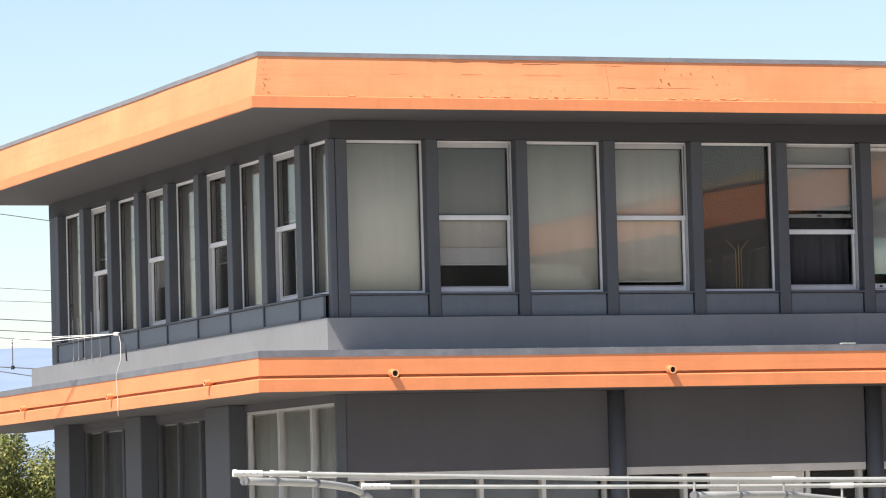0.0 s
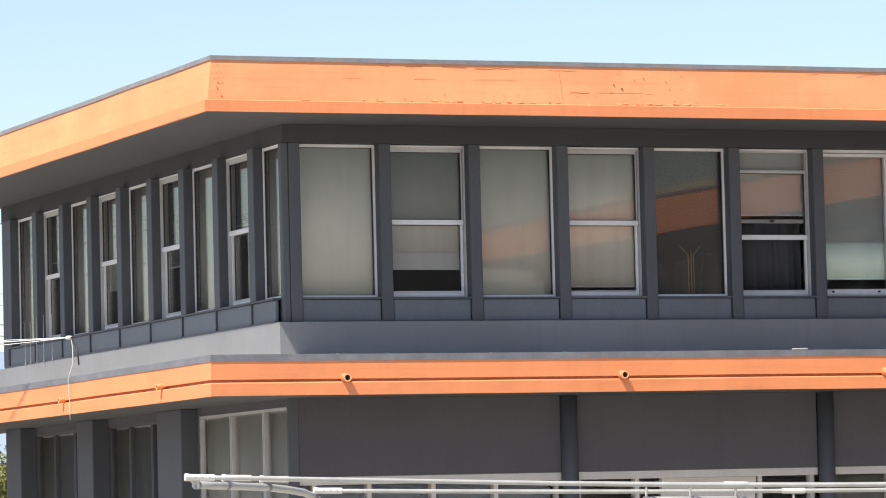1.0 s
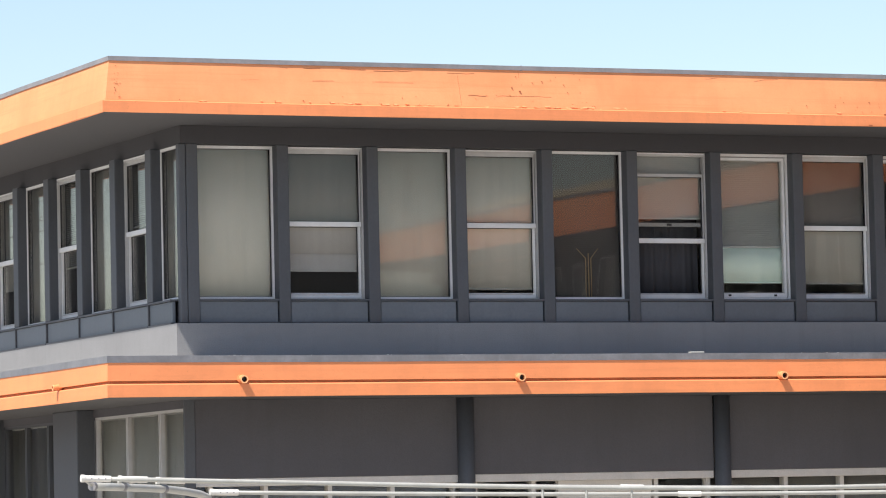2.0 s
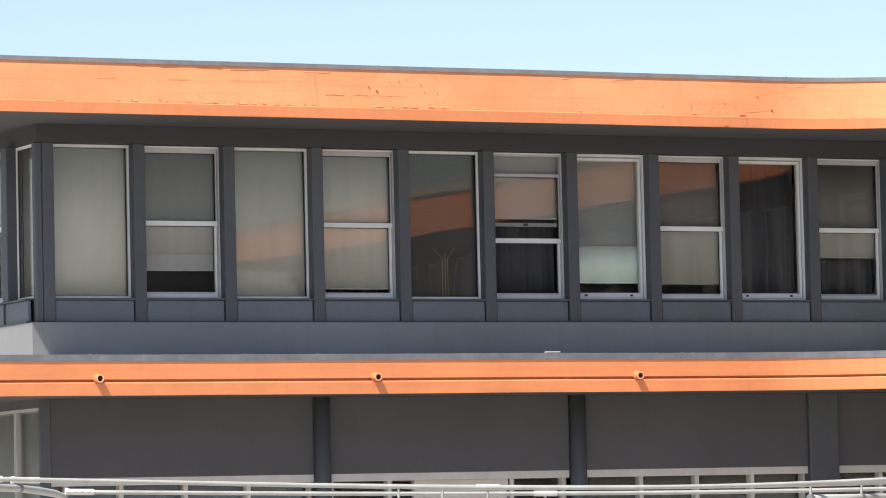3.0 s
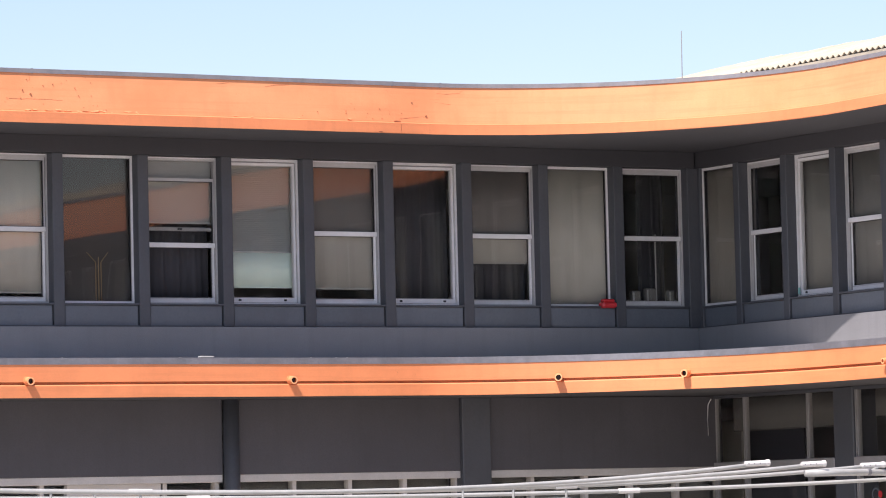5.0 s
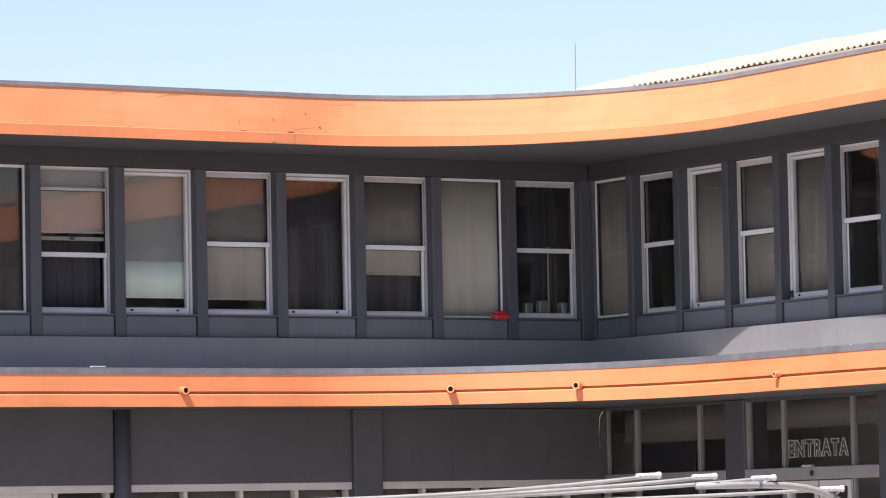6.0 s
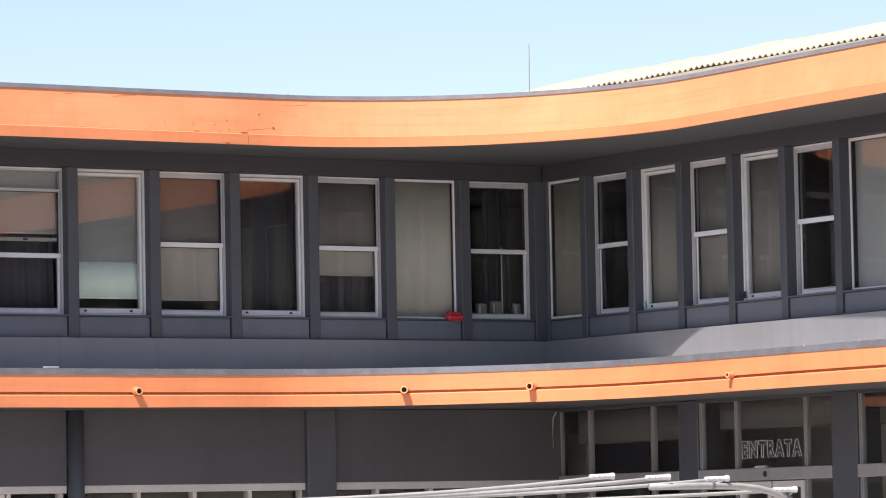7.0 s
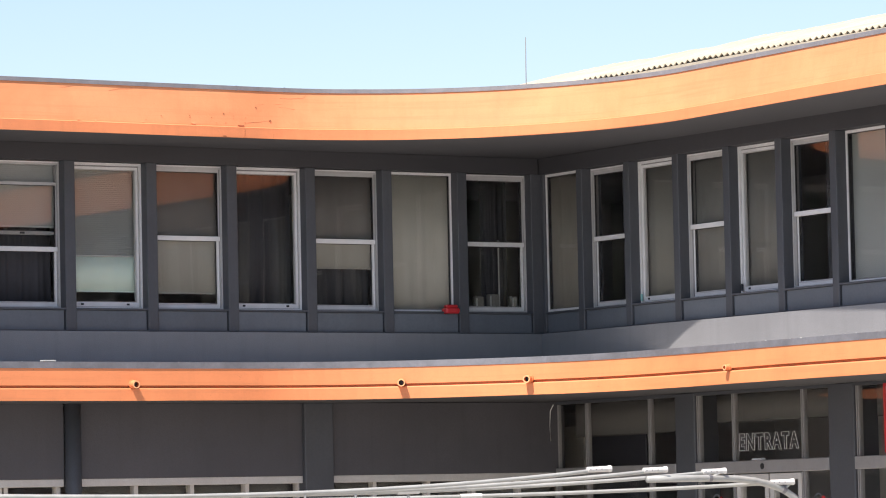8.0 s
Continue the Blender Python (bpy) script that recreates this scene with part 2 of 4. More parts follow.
def eaves(profile, wobble=0.0, wing=26.25, yl=53.6):
    """A skin swept along the eaves; profile: (metres out, height) from below upwards."""
    bm = bmesh.new()
    rows = []
    for d, z in profile:
        pts = outline_like(d, wing, yl)
        row = []
        for i, (x, y) in enumerate(pts):
            rise = 0.0022 * max(0.0, y - 40.74) if wing > 26 else 0.0
            w = wobble * noise.noise((x * 0.9, y * 0.9, z * 3))
            row.append(bm.verts.new((x + w, y + w, z + rise + 0.6 * wobble * noise.noise((x * 0.5, y * 0.5, 7.0 + z)))))
        rows.append(row)
    for a, b in zip(rows, rows[1:]):
        for i in range(len(a) - 1):
            bm.faces.new((a[i], a[i + 1], b[i + 1], b[i]))
    return bm


def outline_like(d, wing, yl):
    """The eaves at another offset, with the same number of points; the roof's side over the wing runs slightly outwards."""
    flare = 0.034 if wing > 26 else 0.0
    ref = outline(0, wing=wing, yl=yl)
    pts = []
    cx, cy = wing - 3.3, 37.44
    x0, y0, r = 13.374 - d, 40.74 - d, 3.3 - d
    for x, y in ref:
        if y > 40.74 + 1e-6:
            pts.append((x0, y - d * (yl - y) / (yl - 40.74)))
        elif abs(y - 40.74) < 1e-6 and x <= cx + 1e-6:
            k = (x - 13.374) / (cx - 13.374)
            pts.append((x0 + (cx - x0) * k, y0))
        elif x > 30:
            pts.append((38.5, 18.5 - d))
        elif y > cy - 1e-6:
            a = math.atan2(x - cx, y - cy)
            pts.append((cx + r * math.sin(a), cy + r * math.cos(a)))
        else:
            k = (cy - y) / (cy - 18.5)
            pts.append((wing - d - flare * (cy - y), cy + (18.5 - d - cy) * k))
    return pts


# ---- ground and distance ----
bm = bmesh.new()
bmesh.ops.create_circle(bm, cap_ends=True, segments=64, radius=4500)
solid("ground", bm, M_GROUND, "pale worn paving of the yard round the building", "ground", "structure")

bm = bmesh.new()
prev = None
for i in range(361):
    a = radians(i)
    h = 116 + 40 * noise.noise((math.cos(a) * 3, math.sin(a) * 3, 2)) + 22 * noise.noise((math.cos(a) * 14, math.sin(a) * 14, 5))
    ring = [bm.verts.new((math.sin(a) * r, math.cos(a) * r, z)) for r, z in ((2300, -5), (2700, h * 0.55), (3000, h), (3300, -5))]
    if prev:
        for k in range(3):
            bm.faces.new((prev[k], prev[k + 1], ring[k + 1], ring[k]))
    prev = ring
solid("backdrop", bm, M_HILL, "hills on the horizon with the haze put in as blue colour", "hills", "structure", smooth=True)

# ---- the building: slabs and eaves ----
CX, CY, WX = 14.554, 42.017, 27.461
FRONT = Face((CX, CY), (1, 0), (0, -1))
LEFT = Face((CX, CY), (0, 1), (-1, 0))
WING = Face((WX, CY), (0, -1), (-1, 0))

roof = thing("roof", (20, 46, 5.99), "flat roof with a deep peeling orange fascia and grey flashing", "roof", kind="structure")
part("fascia", eaves([(-0.045, 6.118), (-0.08, 6.33), (-0.115, 6.552)], 0.008), M_ORANGE, roof, "sloping orange painted fascia with cracks and flaked paint")
part("fascia_lip", eaves([(-0.03, 5.995), (0.0, 5.995), (0.0, 6.112), (-0.05, 6.124)], 0.006), M_DRIP, roof, "darker orange drip edge along the fascia")
part("flashing", eaves([(-0.12, 6.546), (-0.101, 6.542), (-0.101, 6.590), (-0.36, 6.602), (-0.36, 6.5)], 0.007), M_FLASH, roof, "grey metal roof flashing")
part("soffit", eaves([(0.0, 5.999), (-1.60, 5.999)]), M_SOFFIT, roof, "grey painted soffit")
part("deck", boxes(WORLD, (13.75, 38.4, 41.1, 53.55, 6.30, 6.52), (26.7, 38.4, 18.9, 41.1, 6.30, 6.52)), M_CAP, roof)

canopy = thing("canopy", (20, 42, 3.0), "lower orange canopy band with a grooved fascia and grey cap", "canopy", kind="structure")
part("fascia", eaves([(-0.03, 3.030), (0.0, 3.030), (0.0, 3.158), (-0.012, 3.170), (-0.060, 3.178)], 0.005, 25.95, 55.5), M_ORANGE_LIP, canopy, "lower half of the orange canopy fascia")
part("fascia", eaves([(-0.058, 3.172), (-0.058, 3.198), (-0.004, 3.200), (-0.007, 3.395)], 0.005, 25.95, 55.5), M_ORANGE_LIP, canopy, "upper half of the orange canopy fascia")
part("flashing", eaves([(-0.02, 3.390), (0.001, 3.388), (-0.003, 3.460), (-0.30, 3.473)], 0.006, 25.95, 55.5), M_CAP, canopy, "grey metal cap with scuffed edge")
part("soffit", eaves([(0.0, 3.034), (-1.42, 3.034)], 0, 25.95, 55.5), M_SOFFIT, canopy, "grey painted soffit")
part("deck", eaves([(-0.28, 3.470), (-1.50, 3.50)], 0, 25.95, 55.5), M_DECKBOUNCE, canopy)


def hollow(z, wing):
    """The soffit's plate in the hollow corner, between the round eaves and the walls."""
    bm = bmesh.new()
    cx, r = wing - 3.3, 4.55
    pts = [(cx + r * math.sin(a), 37.44 + r * math.cos(a)) for a in (math.pi / 2 * i / 16 for i in range(17))]
    pts += [(27.75, 37.44), (27.75, 42.3), (cx, 42.3)]
    low, high = [bm.verts.new((x, y, z)) for x, y in pts], [bm.verts.new((x, y, z + 0.1)) for x, y in pts]
    bm.faces.new(low)
    bm.faces.new(high)
    for i in range(len(pts)):
        j = (i + 1) % len(pts)
        bm.faces.new((low[i], low[j], high[j], high[i]))
    return bm


part("corner_soffit", hollow(6.004, 26.25), M_SOFFIT, roof)
part("corner_soffit", hollow(3.040, 25.95), M_SOFFIT, canopy)
part("corner_deck", hollow(3.41, 25.95), M_DECKBOUNCE, canopy)

# drain spouts through the canopy fascia
def ring_at(p, w, side, r0, r1, thick=0.004, n=18):
    """A flat ring round the line w."""
    bm = bmesh.new()
    loops = []
    for r, k in ((r0, 0.0), (r1, 0.0), (r1, thick), (r0, thick)):
        loops.append([bm.verts.new(p + w * k + (side * math.cos(6.28319 * i / n) + Vector((0, 0, 1)) * math.sin(6.28319 * i / n)) * r) for i in range(n)])
    for a, b in zip(loops, loops[1:] + loops[:1]):
        for i in range(n):
            bm.faces.new((a[i], a[(i + 1) % n], b[(i + 1) % n], b[i]))
    return bm


def spout(at, way, k=1.0):
    t = thing("drain_spout", at, "short orange painted drain pipe through the canopy fascia", "drain spout", "drain spouts")
    w, side = Vector(way), Vector((-way[1], way[0], 0))
    p = Vector(at)
    bm = bmesh.new()
    rings = []
    for r, q in ((0.044 * k, -0.05), (0.044 * k, 0.078 * k), (0.035 * k, 0.081 * k), (0.034 * k, -0.02)):
        rings.append([bm.verts.new(p + w * q + (side * math.cos(a) + Vector((0, 0, 1)) * math.sin(a)) * r - Vector((0, 0, 0.10 * q))) for a in (2 * math.pi * i / 18 for i in range(18))])
    for a, b in zip(rings, rings[1:]):
        for i in range(18):
            bm.faces.new((a[i], a[(i + 1) % 18], b[(i + 1) % 18], b[i]))
    part("pipe", bm, M_ORANGE_LIP, t, smooth=False)
    # A solid black plug gives the darkness of the pipe's shaded inside.
    bm = bmesh.new()
    tube(bm, [p + w * 0.035 * k - Vector((0, 0, 0.0035)), p - w * 0.03], 0.0338 * k, 18)
    part("bore", bm, M_BLACK, t, "black plug put in for the shade inside the pipe")
    bm = bmesh.new()
    tube(bm, [p - w * 0.012, p + w * 0.012], 0.051 * k, 16)
    part("collar", bm, M_ORANGE_LIP, t)
    part("cut_end", ring_at(p + w * 0.0795 * k - Vector((0, 0, 0.008 * k)), w, side, 0.030 * k, 0.0435 * k), M_PEEL, t, "pale bare cut edge of the pipe")


for x in (14.85, 18.02, 21.19):
    spout((x, 40.74, 3.215), (0, -1, 0))
for y in (42.43, 46.2, 50.08):
    spout((13.374, y, 3.205), (-1, 0, 0), 0.72)
for deg in (31.3, 57.3):
    a = radians(deg)
    spout((22.65 + 3.3 * math.sin(a), 37.44 + 3.3 * math.cos(a), 3.215), (-math.sin(a), -math.cos(a), 0))
for y in (36.1, 32.9, 29.7):
    spout((25.95, y, 3.21), (-1, 0, 0), 0.72)

# ---- upper storey ----
Z_PAN0, Z_PAN1, Z_HEAD, Z_SOF = 3.867, 4.118, 5.807, 5.999


def upper_wall(name, face, length, label):
    t = thing(name, face.at(0, 0, 3.45), label, "wall", kind="structure")
    first = {"wall_front": (0.0, 0.10, 0.10), "wall_left": (0.30, 0.30, 0.30), "wall_wing": (-0.2, -0.2, -0.2)}[name]
    out = 0.0 if name == "wall_left" else 0.09
    beam = -0.10 if name == "wall_left" else 0.02
    part("plinth", boxes(face, (first[0], length, -0.30, out, 3.44, 3.862)), M_PLINTH, t, "smooth slate-grey rendered upstand")
    part("head_beam", boxes(face, (first[1], length + (0.38 if name == "wall_left" else 0.0), -0.30, beam, Z_HEAD, Z_SOF + (0.028 if name == "wall_left" else 0.0))), M_BEAM, t, "dark grey beam under the soffit")
    part("sill_wall", boxes(face, (first[2], length, -0.30, -0.062 if beam > 0 else -0.17, 3.862, 4.122)), M_WALL, t)
    return t


wall_front = upper_wall("wall_front", FRONT, 12.86, "dark grey upper storey wall with a row of windows")
wall_left = upper_wall("wall_left", LEFT, 11.05, "dark grey upper storey side wall with a row of windows")
wall_wing = upper_wall("wall_wing", WING, 23.3, "dark grey upper storey wing wall with a row of windows")


def fin(face, wall, u0, u1, depth=0.0):
    part("mullion", bevelled(face, u0, u1, -0.28, depth, 3.866, Z_HEAD, w=0.007), M_FIN, wall)


def panel(face, wall, u0, u1):
    part("panel", bevelled(face, u0 + 0.008, u1 - 0.008, -0.06, -0.022, Z_PAN0 + 0.008, Z_PAN1 - 0.01, w=0.006), M_PANEL, wall)
    part("sill", boxes(face, (u0, u1, -0.26, 0.004, Z_PAN1 - 0.008, Z_PAN1 + 0.012)), M_FIN, wall)
    part("bottom_rail", boxes(face, (u0, u1, -0.06, 0.002, Z_PAN0 - 0.003, Z_PAN0 + 0.014)), M_FIN, wall)


def frame_bars(face, u0, u1, z0, z1, d0, d1, w, head=None, sill=None):
    head, sill = head or w, sill or w
    return boxes(face, (u0, u0 + w, d0, d1, z0, z1), (u1 - w, u1, d0, d1, z0, z1), (u0 + w, u1 - w, d0, d1, z0, z0 + sill), (u0 + w, u1 - w, d0, d1, z1 - head, z1))


def pane(face, parent, u0, u1, z0, z1, d, mat=None):
    bm = boxes(face, (u0, u1, d - 0.004, d + 0.004, z0, z1))
    ob = part("pane", bm, mat or M_GLASS, parent)
    ob.visible_shadow = False
    return ob


COUNT = [0]


def window(face, u0, u1, style, rail=4.957, dropped=0.0, opened=False, screen=False):
    """F: a fixed light in a thin frame; T: a tilting light in a deep frame; S: a vertical sliding sash."""
    COUNT[0] += 1
    z0, z1 = 4.132, 5.802
    words = {"F": "fixed window light in a thin aluminium frame", "T": "tilting window in a deep pale aluminium frame", "S": "aluminium sash window with a middle rail"}
    t = thing("window_%d" % COUNT[0], face.at(u0, 0, z0), words[style], "window", "upper storey windows", "structure")
    if style == "F":
        part("window_frame", frame_bars(face, u0, u1, z0, z1, -0.185, -0.135, 0.022, 0.028, 0.024), M_ALU, t)
        part("gasket", frame_bars(face, u0 + 0.022, u1 - 0.022, z0 + 0.024, z1 - 0.028, -0.18, -0.148, 0.010), M_GASKET, t)
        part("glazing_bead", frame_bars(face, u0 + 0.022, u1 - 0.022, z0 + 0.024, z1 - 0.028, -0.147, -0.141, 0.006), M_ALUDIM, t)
        pane(face, t, u0 + 0.028, u1 - 0.028, z0 + 0.03, z1 - 0.034, -0.16)
    elif style == "T":
        part("window_frame", frame_bars(face, u0, u1, z0, z1, -0.215, -0.128, 0.024, 0.030, 0.018), M_ALU, t, "pale outer frame")
        # The darker grey here puts in the shade between frame and sash.
        part("rebate", frame_bars(face, u0 + 0.024, u1 - 0.024, z0 + 0.018, z1 - 0.030, -0.21, -0.165, 0.012, 0.014, 0.006), M_ALUGREY, t, "rebate between frame and sash, its shade put in as grey")
        s = part("sash", frame_bars(face, u0 + 0.036, u1 - 0.036, z0 + 0.024, z1 - 0.044, -0.205, -0.146, 0.024, 0.028, 0.050), M_ALU, t)
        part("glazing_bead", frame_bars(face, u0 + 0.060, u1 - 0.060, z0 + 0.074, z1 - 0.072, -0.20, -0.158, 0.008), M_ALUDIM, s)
        for k in (0.12, 0.82):
            part("catch", bevelled(face, u0 + 0.03 + k * (u1 - u0 - 0.08), u0 + 0.065 + k * (u1 - u0 - 0.08), -0.155, -0.138, z0 + 0.04, z0 + 0.062, w=0.003), M_BLACK, s)
        pane(face, t, u0 + 0.062, u1 - 0.062, z0 + 0.076, z1 - 0.074, -0.18)
    else:
        part("window_frame", frame_bars(face, u0, u1, z0, z1, -0.225, -0.13, 0.018, 0.040, 0.020), M_ALUDIM, t, "outer frame with its shade put into a darker grey")
        part("head_bead", boxes(face, (u0 + 0.018, u1 - 0.018, -0.135, -0.122, z1 - 0.018, z1 - 0.006)), M_ALU, t)
        part("track", boxes(face, (u0 + 0.018, u0 + 0.026, -0.215, -0.165, z0 + 0.02, z1 - 0.04), (u1 - 0.026, u1 - 0.018, -0.215, -0.165, z0 + 0.02, z1 - 0.04)), M_ALUGREY, t, "grey sliding track")
        low = part("sash", boxes(face, (u0 + 0.026, u0 + 0.044, -0.21, -0.180, z0 + 0.02, rail), (u1 - 0.050, u1 - 0.026, -0.21, -0.165, z0 + 0.02, rail),
                                 (u0 + 0.044, u1 - 0.050, -0.21, -0.165, z0 + 0.02, z0 + 0.072), (u0 + 0.044, u1 - 0.050, -0.21, -0.185, rail - 0.02, rail + 0.025)), M_ALU, t, "lower sliding sash")
        part("gasket", frame_bars(face, u0 + 0.044, u1 - 0.050, z0 + 0.072, rail - 0.026, -0.205, -0.19, 0.006), M_GASKET, low)
        part("finger_lip", boxes(face, (u0 + 0.06, u1 - 0.07, -0.166, -0.156, z0 + 0.058, z0 + 0.066)), M_ALUDIM, low)
        zt = z1 - 0.040 - dropped
        up = part("sash", boxes(face, (u0 + 0.026, u0 + 0.040, -0.18, -0.148, rail - 0.026, zt), (u1 - 0.040, u1 - 0.026, -0.18, -0.148, rail - 0.026, zt),
                                (u0 + 0.040, u1 - 0.040, -0.18, -0.148, zt - 0.034, zt)), M_ALUDIM, t, "upper sliding sash")
        part("meeting_rail", bevelled(face, u0 + 0.022, u1 - 0.022, -0.18, -0.138, rail - 0.026, rail + 0.028, w=0.004), M_ALU, up, "pale meeting rail")
        part("gasket", frame_bars(face, u0 + 0.040, u1 - 0.040, rail + 0.028, zt - 0.034, -0.175, -0.155, 0.007), M_GASKET, up)
        pane(face, t, u0 + 0.042, u1 - 0.042, rail + 0.030, zt - 0.036, -0.165, M_SCREENED if screen else None)
        if dropped:
            rail2 = part("sash_rail", bevelled(face, u0 + 0.04, u1 - 0.04, -0.212, -0.186, 4.965, 5.008, w=0.004), M_ALUGREY, t, "grey top rail of the raised lower sash")
            part("catch", bevelled(face, u0 + 0.44, u0 + 0.50, -0.186, -0.178, 4.975, 4.998, w=0.003), M_BLACK, rail2)
        if not opened:
            pane(face, t, u0 + 0.046, u1 - 0.052, z0 + 0.074, rail - 0.022, -0.198)
    return t


def cloth(face, u0, u1, z0, z1, d, fold=0.003, waves=2.5):
    """A hanging sheet with soft folds and a real thickness."""
    bm = bmesh.new()
    cols = 40
    front, back = [], []
    for i in range(cols + 1):
        u = u0 + (u1 - u0) * i / cols
        k = fold * (math.sin(i / cols * waves * 6.283) + 0.5 * math.sin(i / cols * waves * 14.1 + 1))
        front.append([bm.verts.new(face.at(u, d + k, z)) for z in (z0, z1)])
        back.append([bm.verts.new(face.at(u, d + k - 0.004, z)) for z in (z0, z1)])
    for r in (front, back):
        for a, b in zip(r, r[1:]):
            bm.faces.new((a[0], b[0], b[1], a[1]))
    for a, b, c, e in zip(front, front[1:], back, back[1:]):
        bm.faces.new((a[0], b[0], e[0], c[0]))
        bm.faces.new((a[1], b[1], e[1], c[1]))
    return bm


def roller(face, u0, u1, bottom, top=5.775, mat=None, label="cream roller blind drawn down behind the glass", d=-0.236):
    t = thing("roller_blind", face.at((u0 + u1) / 2, d, bottom), label, "blind", "window blinds")
    part("cloth", cloth(face, u0, u1, bottom, top, d), mat or M_BLIND, t, smooth=True)
    part("bottom_bar", boxes(face, (u0, u1, d - 0.010, d + 0.008, bottom - 0.016, bottom)), mat or M_BLIND, t)
    part("roller", tube(bmesh.new(), [face.at(u0, d - 0.022, top + 0.005), face.at(u1, d - 0.022, top + 0.005)], 0.020, 10), M_SLAT, t)


def venetian(face, u0, u1, bottom, top=5.80, mat=None, tilt=0.6, label="pale venetian blind with thin slats behind the glass", d=-0.240):
    t = thing("venetian_blind", face.at((u0 + u1) / 2, d, bottom), label, "blind", "window blinds")
    bm = bmesh.new()
    z = bottom + 0.02
    while z < top - 0.03:
        hw = 0.0125
        dz, dd = hw * math.sin(tilt), hw * math.cos(tilt)
        v = [bm.verts.new(face.at(u, d + s * dd, z - s * dz + o)) for o in (0, 0.0015) for u, s in ((u0, -1), (u1, -1), (u1, 1), (u0, 1))]
        for q in ((0, 1, 2, 3), (7, 6, 5, 4), (0, 4, 5, 1), (2, 6, 7, 3), (1, 5, 6, 2), (3, 7, 4, 0)):
            bm.faces.new([v[i] for i in q])
        z += 0.0225
    part("slats", bm, mat or M_SLAT, t)
    part("bottom_bar", boxes(face, (u0, u1, d - 0.014, d + 0.014, bottom, bottom + 0.018)), mat or M_SLAT, t)
    part("head_rail", boxes(face, (u0, u1, d - 0.026, d - 0.008, top - 0.03, top)), mat or M_SLAT, t)
    for c in (u0 + 0.1, u1 - 0.1):
        part("cord", boxes(face, (c, c + 0.003, d - 0.017, d - 0.014, bottom, top)), M_SLAT, t)


def curtain(face, u0, u1, bottom=4.0, top=5.85, mat=None, d=-0.36, label="dark curtain hanging in folds inside the window"):
    t = thing("curtain", face.at((u0 + u1) / 2, d, bottom), label, "curtain", "curtains")
    part("cloth", cloth(face, u0, u1, bottom, top, d, 0.02, 4), mat or M_DARKCLOTH, t, smooth=True)
    part("rail", boxes(face, (u0, u1, d - 0.015, d + 0.015, top, top + 0.02)), M_SLAT, t)


# front: twelve bays
P, O1 = 1.05, 0.297
styles = "FSFSFSTSTSFS"
part("corner_post", bevelled(FRONT, 0.085, O1 - 0.13, -0.10, 0.0, 3.866, Z_HEAD, w=0.01), M_FIN, wall_front)
fin(FRONT, wall_front, O1 - 0.13, O1, 0.012)
for k in range(12):
    a, b = O1 + P * k, O1 + P * k + 0.915
    panel(FRONT, wall_front, a, b)
    if k < 11:
        fin(FRONT, wall_front, b, a + P, 0.006)
    window(FRONT, a, b, styles[k], *{1: (4.957, 0.0, True, True), 5: (4.80, 0.20, True), 7: (4.957, 0.0, False, True), 9: (4.957, 0.0, False, True)}.get(k, ()))
fin(FRONT, wall_front, O1 + P * 11 + 0.915, O1 + P * 12 + 0.02, 0.006)


def bay(k):
    return O1 + P * k + 0.02, O1 + P * k + 0.90


Z0, H = 4.132, 1.67
roller(FRONT, *bay(0), Z0 + 0.02, d=-0.198)
roller(FRONT, *bay(1), Z0 + 0.50, mat=M_BLINDGREY)
venetian(FRONT, *bay(1), Z0 + 0.31, Z0 + 0.53, tilt=1.4, mat=M_BLINDGREY)
roller(FRONT, *bay(2), Z0 + 0.02, d=-0.198)
roller(FRONT, *bay(3), Z0 + 0.13)
venetian(FRONT, *bay(4), Z0 + 0.02, mat=M_SLATDARK, tilt=1.1, label="dark brown venetian blind with thin slats behind the glass", d=-0.215)
venetian(FRONT, *bay(5), Z0 + 0.92, tilt=1.08)
curtain(FRONT, *bay(5), label="dark grey curtain hanging in folds inside the window")
venetian(FRONT, *bay(6), Z0 + 0.60, tilt=1.0)
roller(FRONT, *bay(6), Z0 + 0.21, Z0 + 0.60, M_SHEER, "pale green lower end of a drawn blind")
roller(FRONT, *bay(7), Z0 + 0.20, mat=M_BLINDGREY)
# No curtain here: the dark sheet is added for the unlit room.
curtain(FRONT, *bay(8), label="dark sheet added for the shade of the room behind the window", mat=M_DARKCLOTH)
roller(FRONT, *bay(9), Z0 + 0.52, mat=M_BLINDGREY)
curtain(FRONT, *bay(9), label="dark grey curtain hanging in folds inside the window")
roller(FRONT, *bay(10), Z0 + 0.02, mat=M_CURTAIN, label="beige curtain blind drawn down behind the glass", d=-0.200)
curtain(FRONT, O1 + P * 11 + 0.52, O1 + P * 11 + 0.9, d=-0.55, label="dark curtain drawn half across the window")

# left side: nine bays
PL, OL = 1.243, 0.889
LEFT_GLASS = Face((CX - 0.02, CY), (0, 1), (-1, 0))
for k in range(9):
    b = OL + PL * k
    a, b = (0.10 if k == 0 else b - PL), b - 0.19
    panel(LEFT, wall_left, a, b + 0.165)
    part("divider", boxes(LEFT, (b + 0.165, b + 0.19, -0.17, -0.004, 3.866, 4.118)), M_FIN, wall_left)
    part("mullion", bevelled(LEFT, b, b + 0.19, -0.28, 0.0, 4.132, Z_HEAD, w=0.007), M_FIN, wall_left)
    window(LEFT_GLASS, a, b, "FS"[k % 2])
